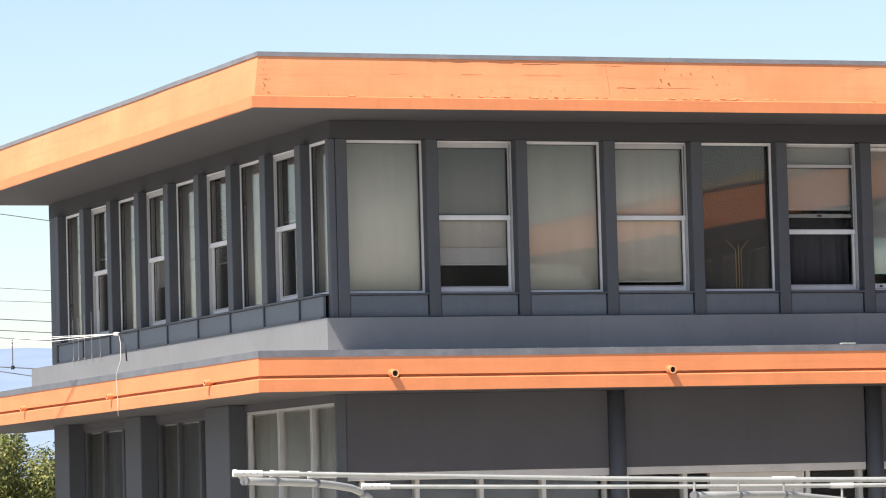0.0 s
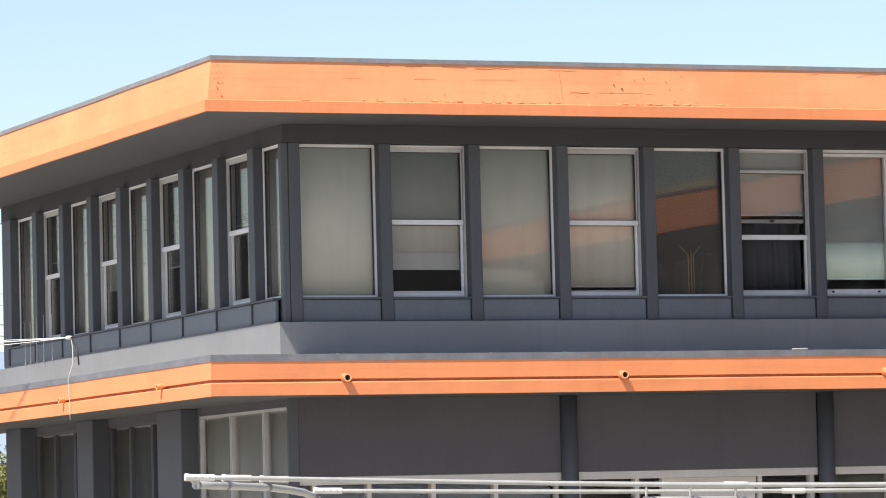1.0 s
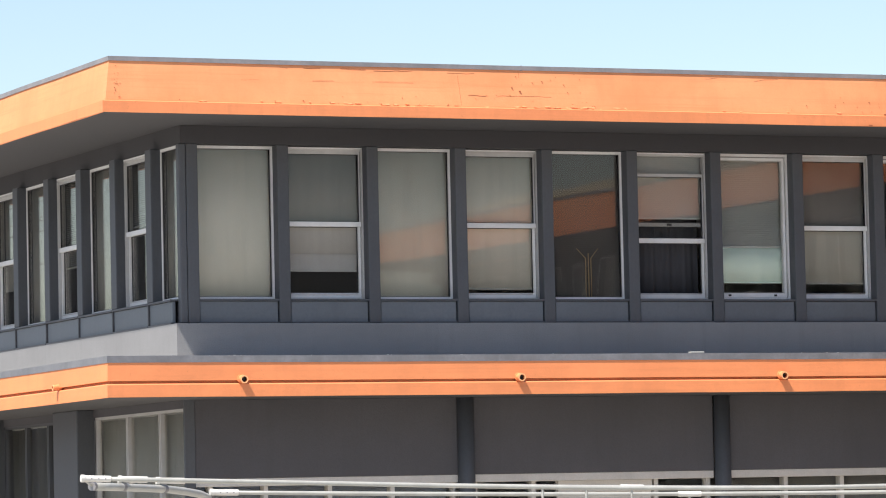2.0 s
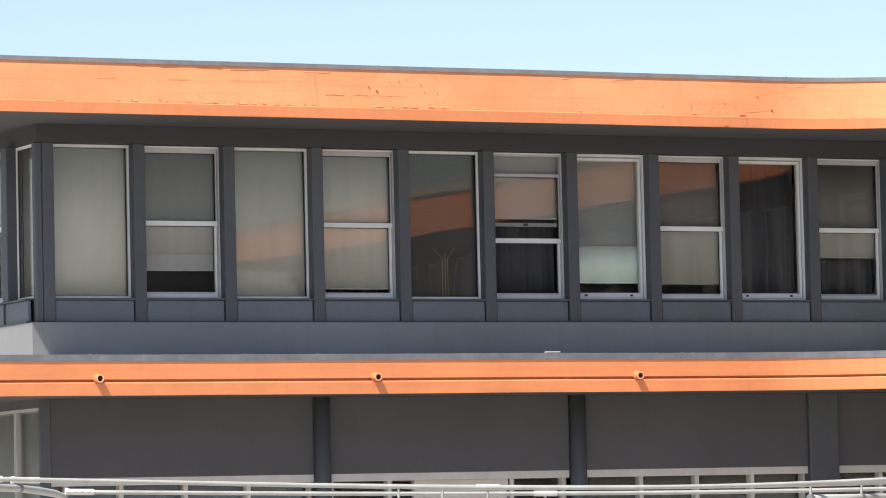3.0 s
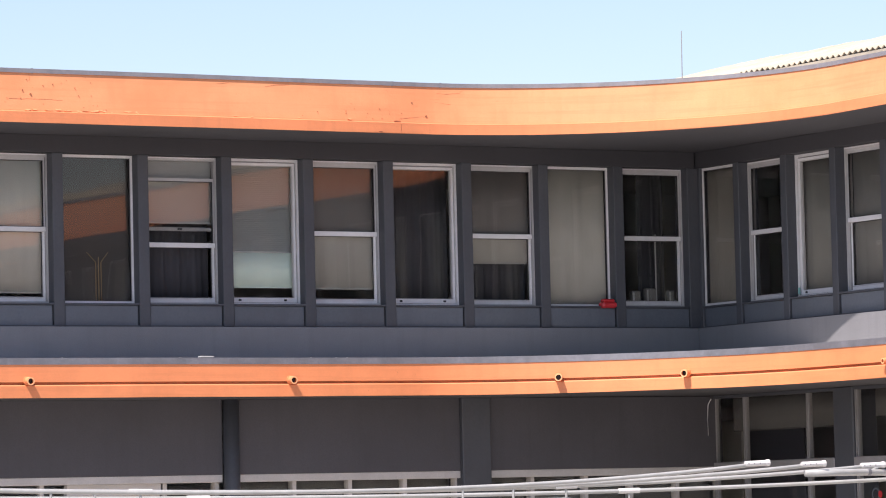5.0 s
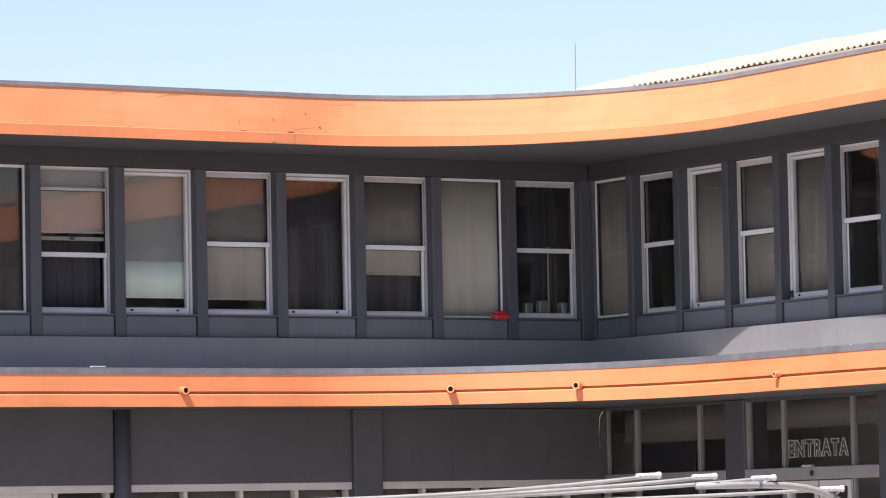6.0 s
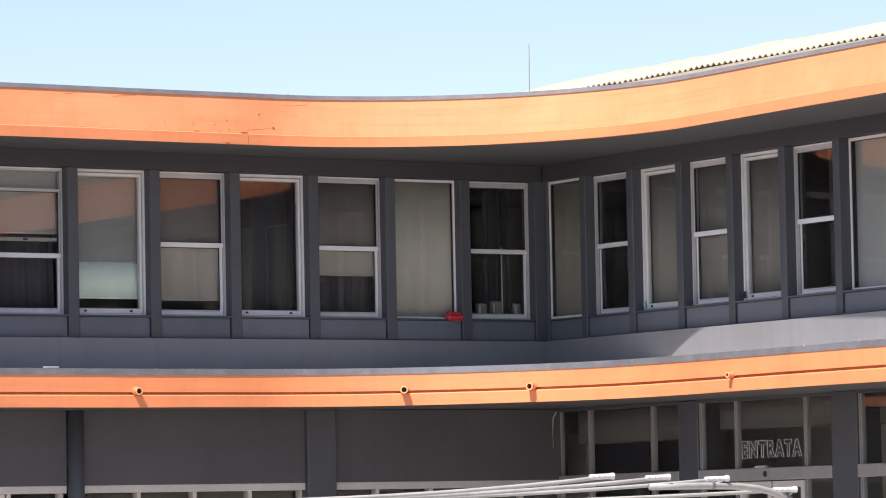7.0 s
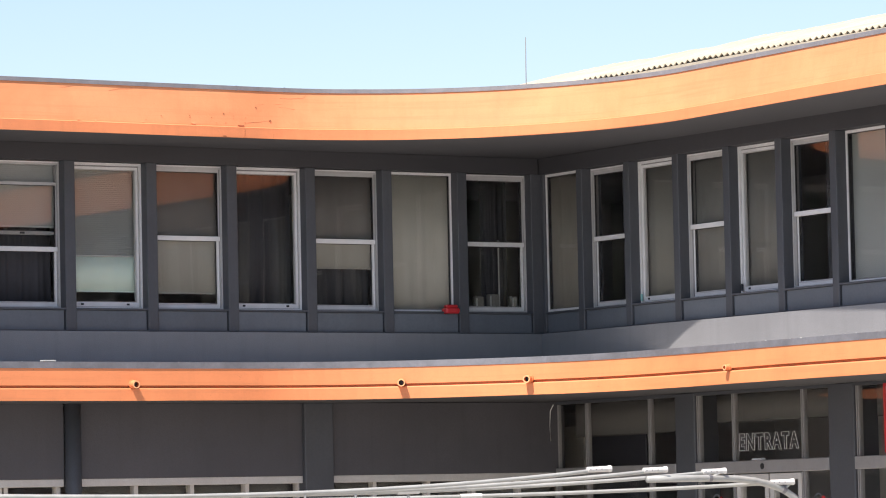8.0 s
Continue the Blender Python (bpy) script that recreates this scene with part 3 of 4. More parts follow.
for k, drop in ((0, 0.02), (2, 0.02), (4, 0.02), (6, 0.02), (8, 0.02), (1, 0.9), (3, 0.6), (5, 0.5), (7, 1.0)):
    b = OL + PL * k
    a, b = (0.10 if k == 0 else b - PL), b - 0.19
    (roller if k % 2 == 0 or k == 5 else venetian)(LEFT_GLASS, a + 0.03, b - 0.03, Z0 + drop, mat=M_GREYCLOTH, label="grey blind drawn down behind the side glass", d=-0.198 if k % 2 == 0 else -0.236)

fin(LEFT, wall_left, OL + PL * 8 + 0.001, 11.05, 0.0)
part("parapet_end", boxes(LEFT, (11.05, 12.1, -0.30, 0.0, 3.44, 3.862)), M_PLINTH, wall_left)

# wing: bays towards the yard
PW, OW = 1.003, 0.906
fin(WING, wall_wing, 0.0, 0.06, 0.0)
WING_FLUSH = Face((WX - 0.10, CY), (0, -1), (-1, 0))
wing_styles = "FSTSTS" + "FS" * 9
for k in range(23):
    a = OW + PW * (k - 1)
    if k == 0:
        a = 0.06
    b = OW + PW * k - 0.12
    panel(WING, wall_wing, a, b)
    fin(WING, wall_wing, b, b + 0.12, 0.006)
    glazed = WING_FLUSH if k == 0 else WING
    w = window(glazed, a, b, wing_styles[k])
    if wing_styles[k] == "T":
        part("handle", bevelled(WING, a + 0.028, a + 0.050, -0.128, -0.100, Z0 + 0.03, Z0 + 0.11, w=0.005), M_TEAL if k == 2 else M_BLACK, w, "small plastic stay handle")
    u = (a + 0.02, b - 0.02)
    if k in (0, 2, 3, 4):
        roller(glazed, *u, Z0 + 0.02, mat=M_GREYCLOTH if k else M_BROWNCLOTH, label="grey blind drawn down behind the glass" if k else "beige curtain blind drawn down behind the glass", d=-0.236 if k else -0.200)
    elif k in (1, 5):
        curtain(WING, a + 0.35, b - 0.02)
    elif k == 6:
        venetian(WING, *u, Z0 + 0.02, tilt=1.2, d=-0.212)
    elif k % 3:
        roller(WING, *u, Z0 + 0.3)

# ---- ground storey ----
def wall_block(name, label, *rows):
    return solid(name, boxes(WORLD, *rows), M_WALL, label, "wall", "structure")


GFRONT = Face((CX, 41.75), (1, 0), (0, -1))
ground_front = thing("wall_ground_front", (CX, CY, 0), "dark grey ground floor front between columns", "wall", kind="structure")
bays = ((0.12, 3.16), (3.34, 6.28), (6.48, 9.36), (9.74, 13.0))
for i, (a, b) in enumerate(bays):
    part("upper_panel", bevelled(GFRONT, a, b, -0.30, 0.0, 2.19, 3.036, w=0.006), M_WALL, ground_front, "plain dark grey panel above the windows")
part("corner_pier", bevelled(GFRONT, 0.0, 0.12, -0.03, 0.012, 0, 3.036), M_FIN, ground_front)
part("pilaster", bevelled(GFRONT, 9.36, 9.74, -0.3, 0.06, 0, 3.036, w=0.01), M_FIN, ground_front)
for u in (3.25, 6.38):
    bm = tube(bmesh.new(), [GFRONT.at(u, 0.02, 0), GFRONT.at(u, 0.02, 1.5), GFRONT.at(u, 0.02, 3.036)], 0.095, 20)
    part("column", bm, M_FIN, ground_front, "round blue-grey column", smooth=True)


def strip(face, a, b, cuts, name="window_strip", top=2.19, door=None):
    """A run of white framed lights from a low sill up to the head strip."""
    COUNT[0] += 1
    t = thing("window_%d" % COUNT[0], face.at(a, -0.1, 0.5), "white framed strip of ground floor windows", "window", "ground floor windows", "structure")
    part("head", bevelled(face, a, b, -0.22, -0.012, top - 0.085, top, w=0.005), M_WHITE, t, "broad whitish head strip")
    part("window_sill", bevelled(face, a, b, -0.24, -0.03, 0.78, 0.84, w=0.005), M_WHITE, t)
    part("apron", boxes(face, (a, b, -0.25, -0.1, 0, 0.78)), M_WALL, t)
    edges = [a, *cuts, b]
    for c in edges:
        w = 0.024
        part("post", boxes(face, (max(a, c - w), min(b, c + w), -0.21, -0.10, 0.84, top - 0.085)), M_WHITE, t)
    for c, e in zip(edges, edges[1:]):
        pane(face, t, c + 0.024, e - 0.024, 0.84, top - 0.085, -0.16)
    return t


strip(GFRONT, *bays[0], (0.32, 0.95, 1.69, 2.42))
strip(GFRONT, *bays[2], (7.23, 7.95, 8.67))
strip(GFRONT, *bays[3], (10.38, 11.12, 11.75, 12.4))
for a, b in (bays[0], bays[2], bays[3]):
    roller(GFRONT, a + 0.03, b - 0.03, 0.95, 2.12, M_GREYCLOTH, "grey blind drawn down behind the ground floor windows", d=-0.27)
COUNT[0] += 1
door = thing("door_1", GFRONT.at(3.34, 0, 0), "white framed glazed side door with fixed side lights", "door", kind="structure")
part("head", bevelled(GFRONT, 3.34, 6.28, -0.22, -0.012, 2.105, 2.19, w=0.005), M_WHITE, door)
for u in (3.40, 4.10, 5.60, 6.25):
    part("post", boxes(GFRONT, (u - 0.025, u + 0.025, -0.21, -0.10, 0, 2.105)), M_WHITE, door)
leaf = part("door_leaf", boxes(GFRONT, (4.40, 5.55, -0.18, -0.10, 1.98, 2.103), (4.40, 4.52, -0.18, -0.13, 0.02, 1.98), (5.43, 5.55, -0.18, -0.13, 0.02, 1.98), (4.52, 5.43, -0.18, -0.13, 0.02, 0.3)), M_WHITE, door)
part("fill_panel", boxes(GFRONT, (4.52, 5.43, -0.165, -0.145, 0.3, 1.98)), M_WHITE, leaf)
for a, b in ((3.425, 4.075), (4.125, 4.38), (5.625, 6.225)):
    pane(GFRONT, door, a, b, 0.05, 2.105, -0.16)

ground_left = thing("wall_ground_left", (CX, 47, 0), "dark grey ground floor side wall with tall windows", "wall", kind="structure")
for a, b in ((2.85, 3.75), (6.37, 7.03), (9.62, 10.3)):
    part("pier", bevelled(LEFT, a, b, -0.3, 0.20, 0, 3.036, w=0.01), M_FIN, ground_left, "projecting dark grey pier")
part("end_wall", boxes(LEFT, (10.3, 11.0, -0.3, -0.02, 0, 3.036)), M_WALL, ground_left)


def tall_window(face, a, b, cuts, mat, top=2.945, label="tall ground floor window with curtains"):
    COUNT[0] += 1
    t = thing("window_%d" % COUNT[0], face.at(a, -0.1, 0), label, "window", "ground floor windows", "structure")
    part("window_frame", boxes(face, (a, b, -0.165, -0.12, top - 0.03, top), (a, b, -0.165, -0.12, 0.0, 0.08)), mat, t)
    edges = [a, *cuts, b]
    for c in edges:
        part("post", boxes(face, (max(a, c - 0.036), max(a, c - 0.036) + 0.026, -0.165, -0.112, 0.08, top - 0.03), (min(b, c + 0.036) - 0.026, min(b, c + 0.036), -0.165, -0.112, 0.08, top - 0.03)), mat, t)
        part("mullion", boxes(face, (max(a, c - 0.012), min(b, c + 0.012), -0.165, -0.14, 0.08, top - 0.03)), M_GASKET, t)
    for c, e in zip(edges, edges[1:]):
        pane(face, t, c + 0.03, e - 0.03, 0.08, top - 0.03, -0.15)
    part("lintel", boxes(face, (a, b, -0.25, -0.1, top, 3.036)), M_WALL, t)
    return t


LEFTG = Face((CX - 0.10, CY), (0, 1), (-1, 0))
tall_window(LEFTG, -0.255, 2.85, (0.57, 1.69, 2.80), M_ALUDIM, label="tall grey framed window with pale curtains")
tall_window(LEFTG, 3.75, 6.37, (4.62, 5.50), M_FIN)
tall_window(LEFTG, 7.03, 9.62, (7.85, 8.75), M_FIN)
curtain(LEFTG, -0.1, 2.8, 0.1, 2.9, M_CURTAIN, -0.205, "pale curtain hanging in folds behind tall windows")
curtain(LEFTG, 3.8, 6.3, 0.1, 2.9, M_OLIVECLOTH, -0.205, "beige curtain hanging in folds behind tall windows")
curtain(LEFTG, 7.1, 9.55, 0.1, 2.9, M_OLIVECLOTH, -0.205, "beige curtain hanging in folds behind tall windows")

# wing ground floor with the entrance
GWING = Face((WX - 0.09, CY), (0, -1), (-1, 0))
ground_wing = thing("wall_ground_wing", (WX, 30, 0), "glazed ground floor of the wing between dark piers", "wall", kind="structure")
for a, b in ((2.78, 3.17), (5.70, 6.16), (9.0, 9.4), (12.0, 12.4), (15.0, 15.4), (18.0, 18.4), (21.0, 21.4)):
    part("pier", bevelled(WING, a, b, -0.3, 0.04, 0, 3.036, w=0.01), M_FIN, ground_wing)


def shopfront(a, b, cuts, doors=()):
    COUNT[0] += 1
    t = thing("window_%d" % COUNT[0], GWING.at(a, -0.1, 0), "grey metal framed glazed shopfront with a transom", "window", "shopfronts", "structure")
    part("head", boxes(GWING, (a, b, -0.18, -0.06, 3.0, 3.036)), M_FIN, t)
    part("transom", bevelled(GWING, a, b, -0.17, -0.045, 2.095, 2.235, w=0.006), M_ALUGREY, t)
    part("bottom_rail", boxes(GWING, (a, b, -0.17, -0.06, 0.0, 0.12)), M_ALUGREY, t)
    edges = [a + 0.03, *cuts, b - 0.01]
    for c in edges[:-1]:
        part("post", boxes(GWING, (c - 0.020, c - 0.004, -0.14, -0.075, 0.12, 3.0), (c + 0.002, c + 0.020, -0.14, -0.085, 0.12, 3.0)), M_ALUGREY, t)
    for c, e in zip(edges, edges[1:]):
        pane(GWING, t, c + 0.02, e - 0.02, 2.235, 3.0, -0.11)
        pane(GWING, t, c + 0.026, e - 0.026, 0.12, 2.095, -0.11)
    return t


shopfront(0.22, 2.78, (0.90, 2.22))
entrance = shopfront(3.17, 5.70, (3.885, 5.19))
for a, b in ((3.93, 4.53), (4.56, 5.15)):
    part("door_leaf", frame_bars(GWING, a, b, 0.02, 2.08, -0.16, -0.08, 0.07), M_WHITE, entrance, "white framed glazed door leaf")
for a, b in ((6.16, 9.0), (9.4, 12.0), (12.4, 15.0), (15.4, 18.0), (18.4, 21.0), (21.4, 23.3)):
    shopfront(a, b, (a + 0.9, a + 1.9))

# the word on the glass above the entrance, in outlined letters
text = bpy.data.curves.new("entrance_sign", "FONT")
text.body, text.size, text.fill_mode, text.bevel_depth, text.bevel_resolution = "ENTRATA", 0.245, "NONE", 0.0032, 1
text.align_x, text.space_character, text.offset = "LEFT", 1.27, 0.011
word = new("entrance_sign", text)
word.matrix_world = Matrix.Translation(GWING.at(3.965, -0.098, 2.362)) @ Matrix(((0, 0, -1, 0), (-1, 0, 0, 0), (0, 1, 0, 0), (0, 0, 0, 1)))
word.scale = (0.865, 1, 1)
text.materials.append(M_LETTER)
tagged(word, "outlined white letters reading ENTRATA on the glass", "sign")

# emergency lamp box over the door, small red sign board, red box on a sill
lamp = thing("door_closer", WING.at(4.40, 0.0, 2.16), "small grey sensor box on the entrance transom", "sensor")
part("body", bevelled(WING, 4.24, 4.42, -0.045, 0.03, 2.14, 2.26, w=0.01), M_ALU, lamp)
part("lens", tube(bmesh.new(), [WING.at(4.47, -0.045, 2.17), WING.at(4.47, 0.05, 2.165)], 0.035, 14), M_BLACK, lamp)
sign = thing("sign_board", WING.at(6.83, 0.14, 2.27), "red edged white sign board on the shopfront", "sign")
part("board", bevelled(WING, 6.85, 7.35, 0.10, 0.13, 2.27, 2.99, w=0.004), M_SLEEVE, sign)
part("border", frame_bars(WING, 6.82, 7.38, 2.26, 3.0, 0.095, 0.14, 0.03), M_RED, sign)
redbox = thing("red_box", FRONT.at(11.55, 0.02, 4.10), "small red plastic box on the window sill", "box")
bm = bevelled(FRONT, 11.485, 11.685, -0.06, 0.07, 4.105, 4.175, w=0.02)
part("body", bm, M_RED, redbox)
part("lid", bevelled(FRONT, 11.505, 11.665, -0.04, 0.05, 4.175, 4.212, w=0.014), M_RED, redbox)

# ---- inside and behind, to close the place ----
wall_block("wall_back", "plain grey rear and end walls closing the building", (CX + 0.15, 38.2, 52.75, 53.05, 0, 5.99), (37.9, 38.2, 18.8, 52.7, 0, 5.99), (WX + 0.3, 37.9, 18.7, 19.0, 0, 5.99))
solid("interior_wall", boxes(WORLD, (18.6, 31.6, 46.6, 46.75, 0, 5.99), (18.6, 18.75, 46.75, 52.7, 0, 5.99), (31.6, 31.75, 19.0, 46.75, 0, 5.99)), M_ROOM, "plain grey inner walls of the offices", "wall", "structure")
solid("floor", boxes(WORLD, (CX + 0.05, 37.9, CY + 0.05, 52.7, 3.05, 3.43), (WX + 0.05, 37.9, 19.0, CY + 0.05, 3.05, 3.43)), M_ROOM, "plain grey floor slab between the storeys", "floor", "structure")
solid("ceiling", boxes(WORLD, (CX + 0.3, 37.9, CY + 0.3, 52.7, 5.90, 5.985), (WX + 0.3, 37.9, 19.0, CY + 0.3, 5.90, 5.985)), M_ROOM, "plain grey office ceiling", "ceiling", "structure")

# ---- pale corrugated roof on the wing ----
bm = bmesh.new()
rows = []
n = int((44.2 - 18.9) / 0.11 * 8)
for i in range(n + 1):
    y = 44.2 - (44.2 - 18.9) * i / n
    w = 0.016 * math.sin(i / 8 * 2 * math.pi)
    rows.append([bm.verts.new((x, y, z + w + 0.03 * noise.noise((x * 0.8, y * 1.1, 3)) + 0.012 * noise.noise((x, y * 6.0, 5)))) for x, z in ((26.94, 6.757), (28.0, 7.02), (29.1, 7.29), (31.5, 6.70))])
for a, b in zip(rows, rows[1:]):
    for k in range(3):
        bm.faces.new((a[k], b[k], b[k + 1], a[k + 1]))
sheet = solid("corrugated_roof", bm, M_TILE, "pale sun-bleached corrugated roof sheets over the wing", "roof", smooth=True)
solidify = sheet.modifiers.new("thickness", "SOLIDIFY")
solidify.thickness = 0.012
solid("roof_edge", boxes(WORLD, (26.925, 27.04, 18.95, 44.1, 6.50, 6.732)), M_TILE, "pale edge strip below the corrugated roof", "roof edge", "structure")
# Strip and base are coloured dark to put shade into the sheet gaps.
solid("roof_closure", boxes(WORLD, (26.955, 27.03, 18.95, 44.1, 6.732, 6.752)), M_GASKET, "dark strip put in for the shade under the corrugated sheets", "roof edge", "structure")
solid("roof_batten", boxes(WORLD, (27.06, 31.4, 18.95, 44.1, 6.52, 6.740)), M_CAP, "base under the corrugated roof, coloured dark for the shade there", "roof base", "structure")

# ---- mast, cables ----
mast = thing("antenna_mast", (26.95, 41.5, 6.52), "thin grey lightning rod on the roof", "antenna")
part("rod", tube(bmesh.new(), [(26.95, 41.5, 6.5), (26.955, 41.5, 7.0), (26.96, 41.5, 7.41)], [0.008, 0.006, 0.005], 8), M_ALUGREY, mast)
part("foot", bevelled(WORLD, 26.89, 27.01, 41.44, 41.56, 6.52, 6.56), M_STEEL, mast)

drop = thing("service_cable", (13.4, 46.1, 2.97), "white service cable tied to the canopy edge", "cable")
part("riser", tube(bmesh.new(), [(13.33, 45.8, 2.96), (13.345, 45.86, 3.10), (13.345, 45.9, 3.43), (13.42, 45.95, 3.62), (13.45, 46.05, 3.80), (13.48, 46.22, 3.92)], 0.005, 8), M_SLAT, drop, smooth=True)
part("sleeve", tube(bmesh.new(), [(13.49, 45.95, 3.60), (13.49, 46.0, 3.78), (13.48, 46.22, 3.93)], 0.010, 8), M_BLACK, drop, smooth=True)
part("clamp", bevelled(WORLD, 13.45, 13.51, 46.27, 46.36, 3.91, 3.95, w=0.010), M_CABLEWHITE, drop)
for i, (s, r) in enumerate(((0.0, 0.0055), (0.05, 0.004), (-0.03, 0.0035))):
    a, b = Vector((13.48, 46.3, 3.93)), Vector((11.6, 52.5, 4.02))
    part("span", tube(bmesh.new(), [a.lerp(b, k / 10) - Vector((0, 0, s * 4 * (k / 10) * (1 - k / 10))) for k in range(11)], r, 6), M_CABLEWHITE, drop, smooth=True)
for y, top in ((51.95, 4.398), (51.70, 4.414), (51.41, 4.441), (51.08, 4.459), (50.69, 4.451)):
    r = thing("rod", (14.535, y, 3.862), "thin upright grey rod on the wall ledge", "rod", "rods on the ledge")
    part("shaft", tube(bmesh.new(), [(14.535, y, 3.862), (14.535, y, top)], 0.004, 6), M_ALUDIM, r)
    part("foot", bevelled(WORLD, 14.52, 14.55, y - 0.015, y + 0.015, 3.862, 3.872, w=0.002), M_STEEL, r)

for z0, z1, r in ((7.64, 7.50, 0.013), (6.25, 6.19, 0.008), (6.01, 5.97, 0.008), (5.67, 5.61, 0.014), (5.46, 5.40, 0.013), (5.32, 5.25, 0.012), (4.777, 4.712, 0.016), (4.69, 4.53, 0.014)):
    bm = bmesh.new()
    slope = z1 - z0
    tube(bm, [(19.6 + k, 75, z0 + slope * k + 0.006 * k * k) for k in (-14, -10, -7, -4, -2, 0, 1, 2, 4, 8)], r * 0.7, 6)
    solid("overhead_wire", bm, M_STEEL, "thin dark overhead wire behind the building", "wire", group="overhead wires", smooth=True)
hanger = thing("wire_hanger", (19.8, 75, 4.75), "thin dropper joining two overhead wires with an insulator", "wire")
part("dropper", tube(bmesh.new(), [(19.81, 75, 4.74), (19.81, 75, 5.31)], 0.012, 6), M_STEEL, hanger)
part("insulator", tube(bmesh.new(), [(19.81, 75, 4.73), (19.81, 75, 4.80)], 0.035, 8), M_BLACK, hanger)

# ---- trees behind the far corner ----
def tree(at, height, spread, seed, count=2600):
    rng = random.Random(seed)
    base = Vector(at)
    t = thing("tree", at, "small leafy tree in sun behind the building", "tree", "trees")
    bm = bmesh.new()
    tube(bm, [base, base + Vector((0.04, 0, height * 0.3)), base + Vector((0.1, 0.05, height * 0.75))], [0.11, 0.085, 0.03], 8)
    for i in range(7):
        a, z = rng.uniform(0, 6.28), height * rng.uniform(0.25, 0.5)
        tip = base + Vector((math.cos(a) * spread * 0.6, math.sin(a) * spread * 0.6, z + height * 0.28))
        mid = base + Vector((math.cos(a) * spread * 0.25, math.sin(a) * spread * 0.25, z + height * 0.17))
        tube(bm, [base + Vector((0.05, 0, z)), mid, tip], [0.045, 0.03, 0.01], 6)
    part("trunk", bm, M_BARK, t, smooth=True)
    clumps = []
    for i in range(34):
        a, q = rng.uniform(0, 6.28), math.sqrt(rng.random())
        zz = rng.random()
        w = spread * (0.35 + 0.65 * math.sin(math.pi * (0.15 + 0.8 * zz)))
        clumps.append((base + Vector((math.cos(a) * q * w, math.sin(a) * q * w, height * (0.28 + 0.66 * zz))), rng.uniform(0.22, 0.48)))
    verts, faces = [], []
    for i in range(count):
        c, r = clumps[rng.randrange(len(clumps))]
        v = Vector((rng.gauss(0, 1), rng.gauss(0, 1), rng.gauss(0, 0.8))).normalized() * r * rng.uniform(0.55, 1.1)
        p = c + v
        nrm = (v.normalized() + Vector((rng.gauss(0, 0.5), rng.gauss(0, 0.5), 0.4 + rng.gauss(0, 0.4)))).normalized()
        e = nrm.orthogonal().normalized()
        e = (Matrix.Rotation(rng.uniform(0, 6.28), 3, nrm) @ e)
        f2 = nrm.cross(e)
        ln, wd = rng.uniform(0.022, 0.045), rng.uniform(0.012, 0.022)
        k = len(verts)
        verts += [p - e * ln, p - f2 * wd + nrm * 0.006, p + e * ln, p + f2 * wd + nrm * 0.006]
        faces += [(k, k + 1, k + 2), (k, k + 2, k + 3)]
    me = bpy.data.meshes.new("crown")
    me.from_pydata([v - base for v in verts], [], faces)
    me.materials.append(M_LEAF)
    crown = new("crown", me)
    crown.parent = t


tree((16.1, 62, 0), 3.3, 1.3, 3, 34000)
tree((17.9, 63.5, 0), 3.1, 1.2, 8, 30000)
tree((13.0, 64, 0), 3.4, 1.3, 5, 9000)

# the house across the side lane, which the side windows mirror
house = thing("house", (-1.0, 84, 0), "plain dark grey house with a red tiled roof across the lane", "house")
part("wall", bevelled(WORLD, -5.0, 3.0, 66, 104, 0, 4.6, w=0.02), M_WALL, house)
bm = bmesh.new()
rows = []
for i in range(161):
    y = 65.6 + 38.8 * i / 160
    rows.append([bm.verts.new((x, y, z + 0.05 * math.sin(i * 1.9))) for x, z in ((3.5, 4.55), (2.0, 5.15), (0.5, 5.6), (-1.0, 6.0), (-5.5, 4.55))])
for a, b in zip(rows, rows[1:]):
    for k in range(4):
        bm.faces.new((a[k], b[k], b[k + 1], a[k + 1]))
part("roof", bm, M_TERRACOTTA, house, "weathered red tiled roof")

# ---- tubular shelter frame in the yard ----
def spot(az, dist, z):
    a = radians(az)
    return Vector((math.sin(a) * dist, math.cos(a) * dist, z))


def bowed(a, b, sag, n=24, skew=0.0):
    """A long tube that hangs slightly between its ends."""
    return [a.lerp(b, k / n) - Vector((0, 0, sag * 4 * (k / n) * (1 - k / n) * (1 + skew * (1 - 2 * k / n)))) for k in range(n + 1)]


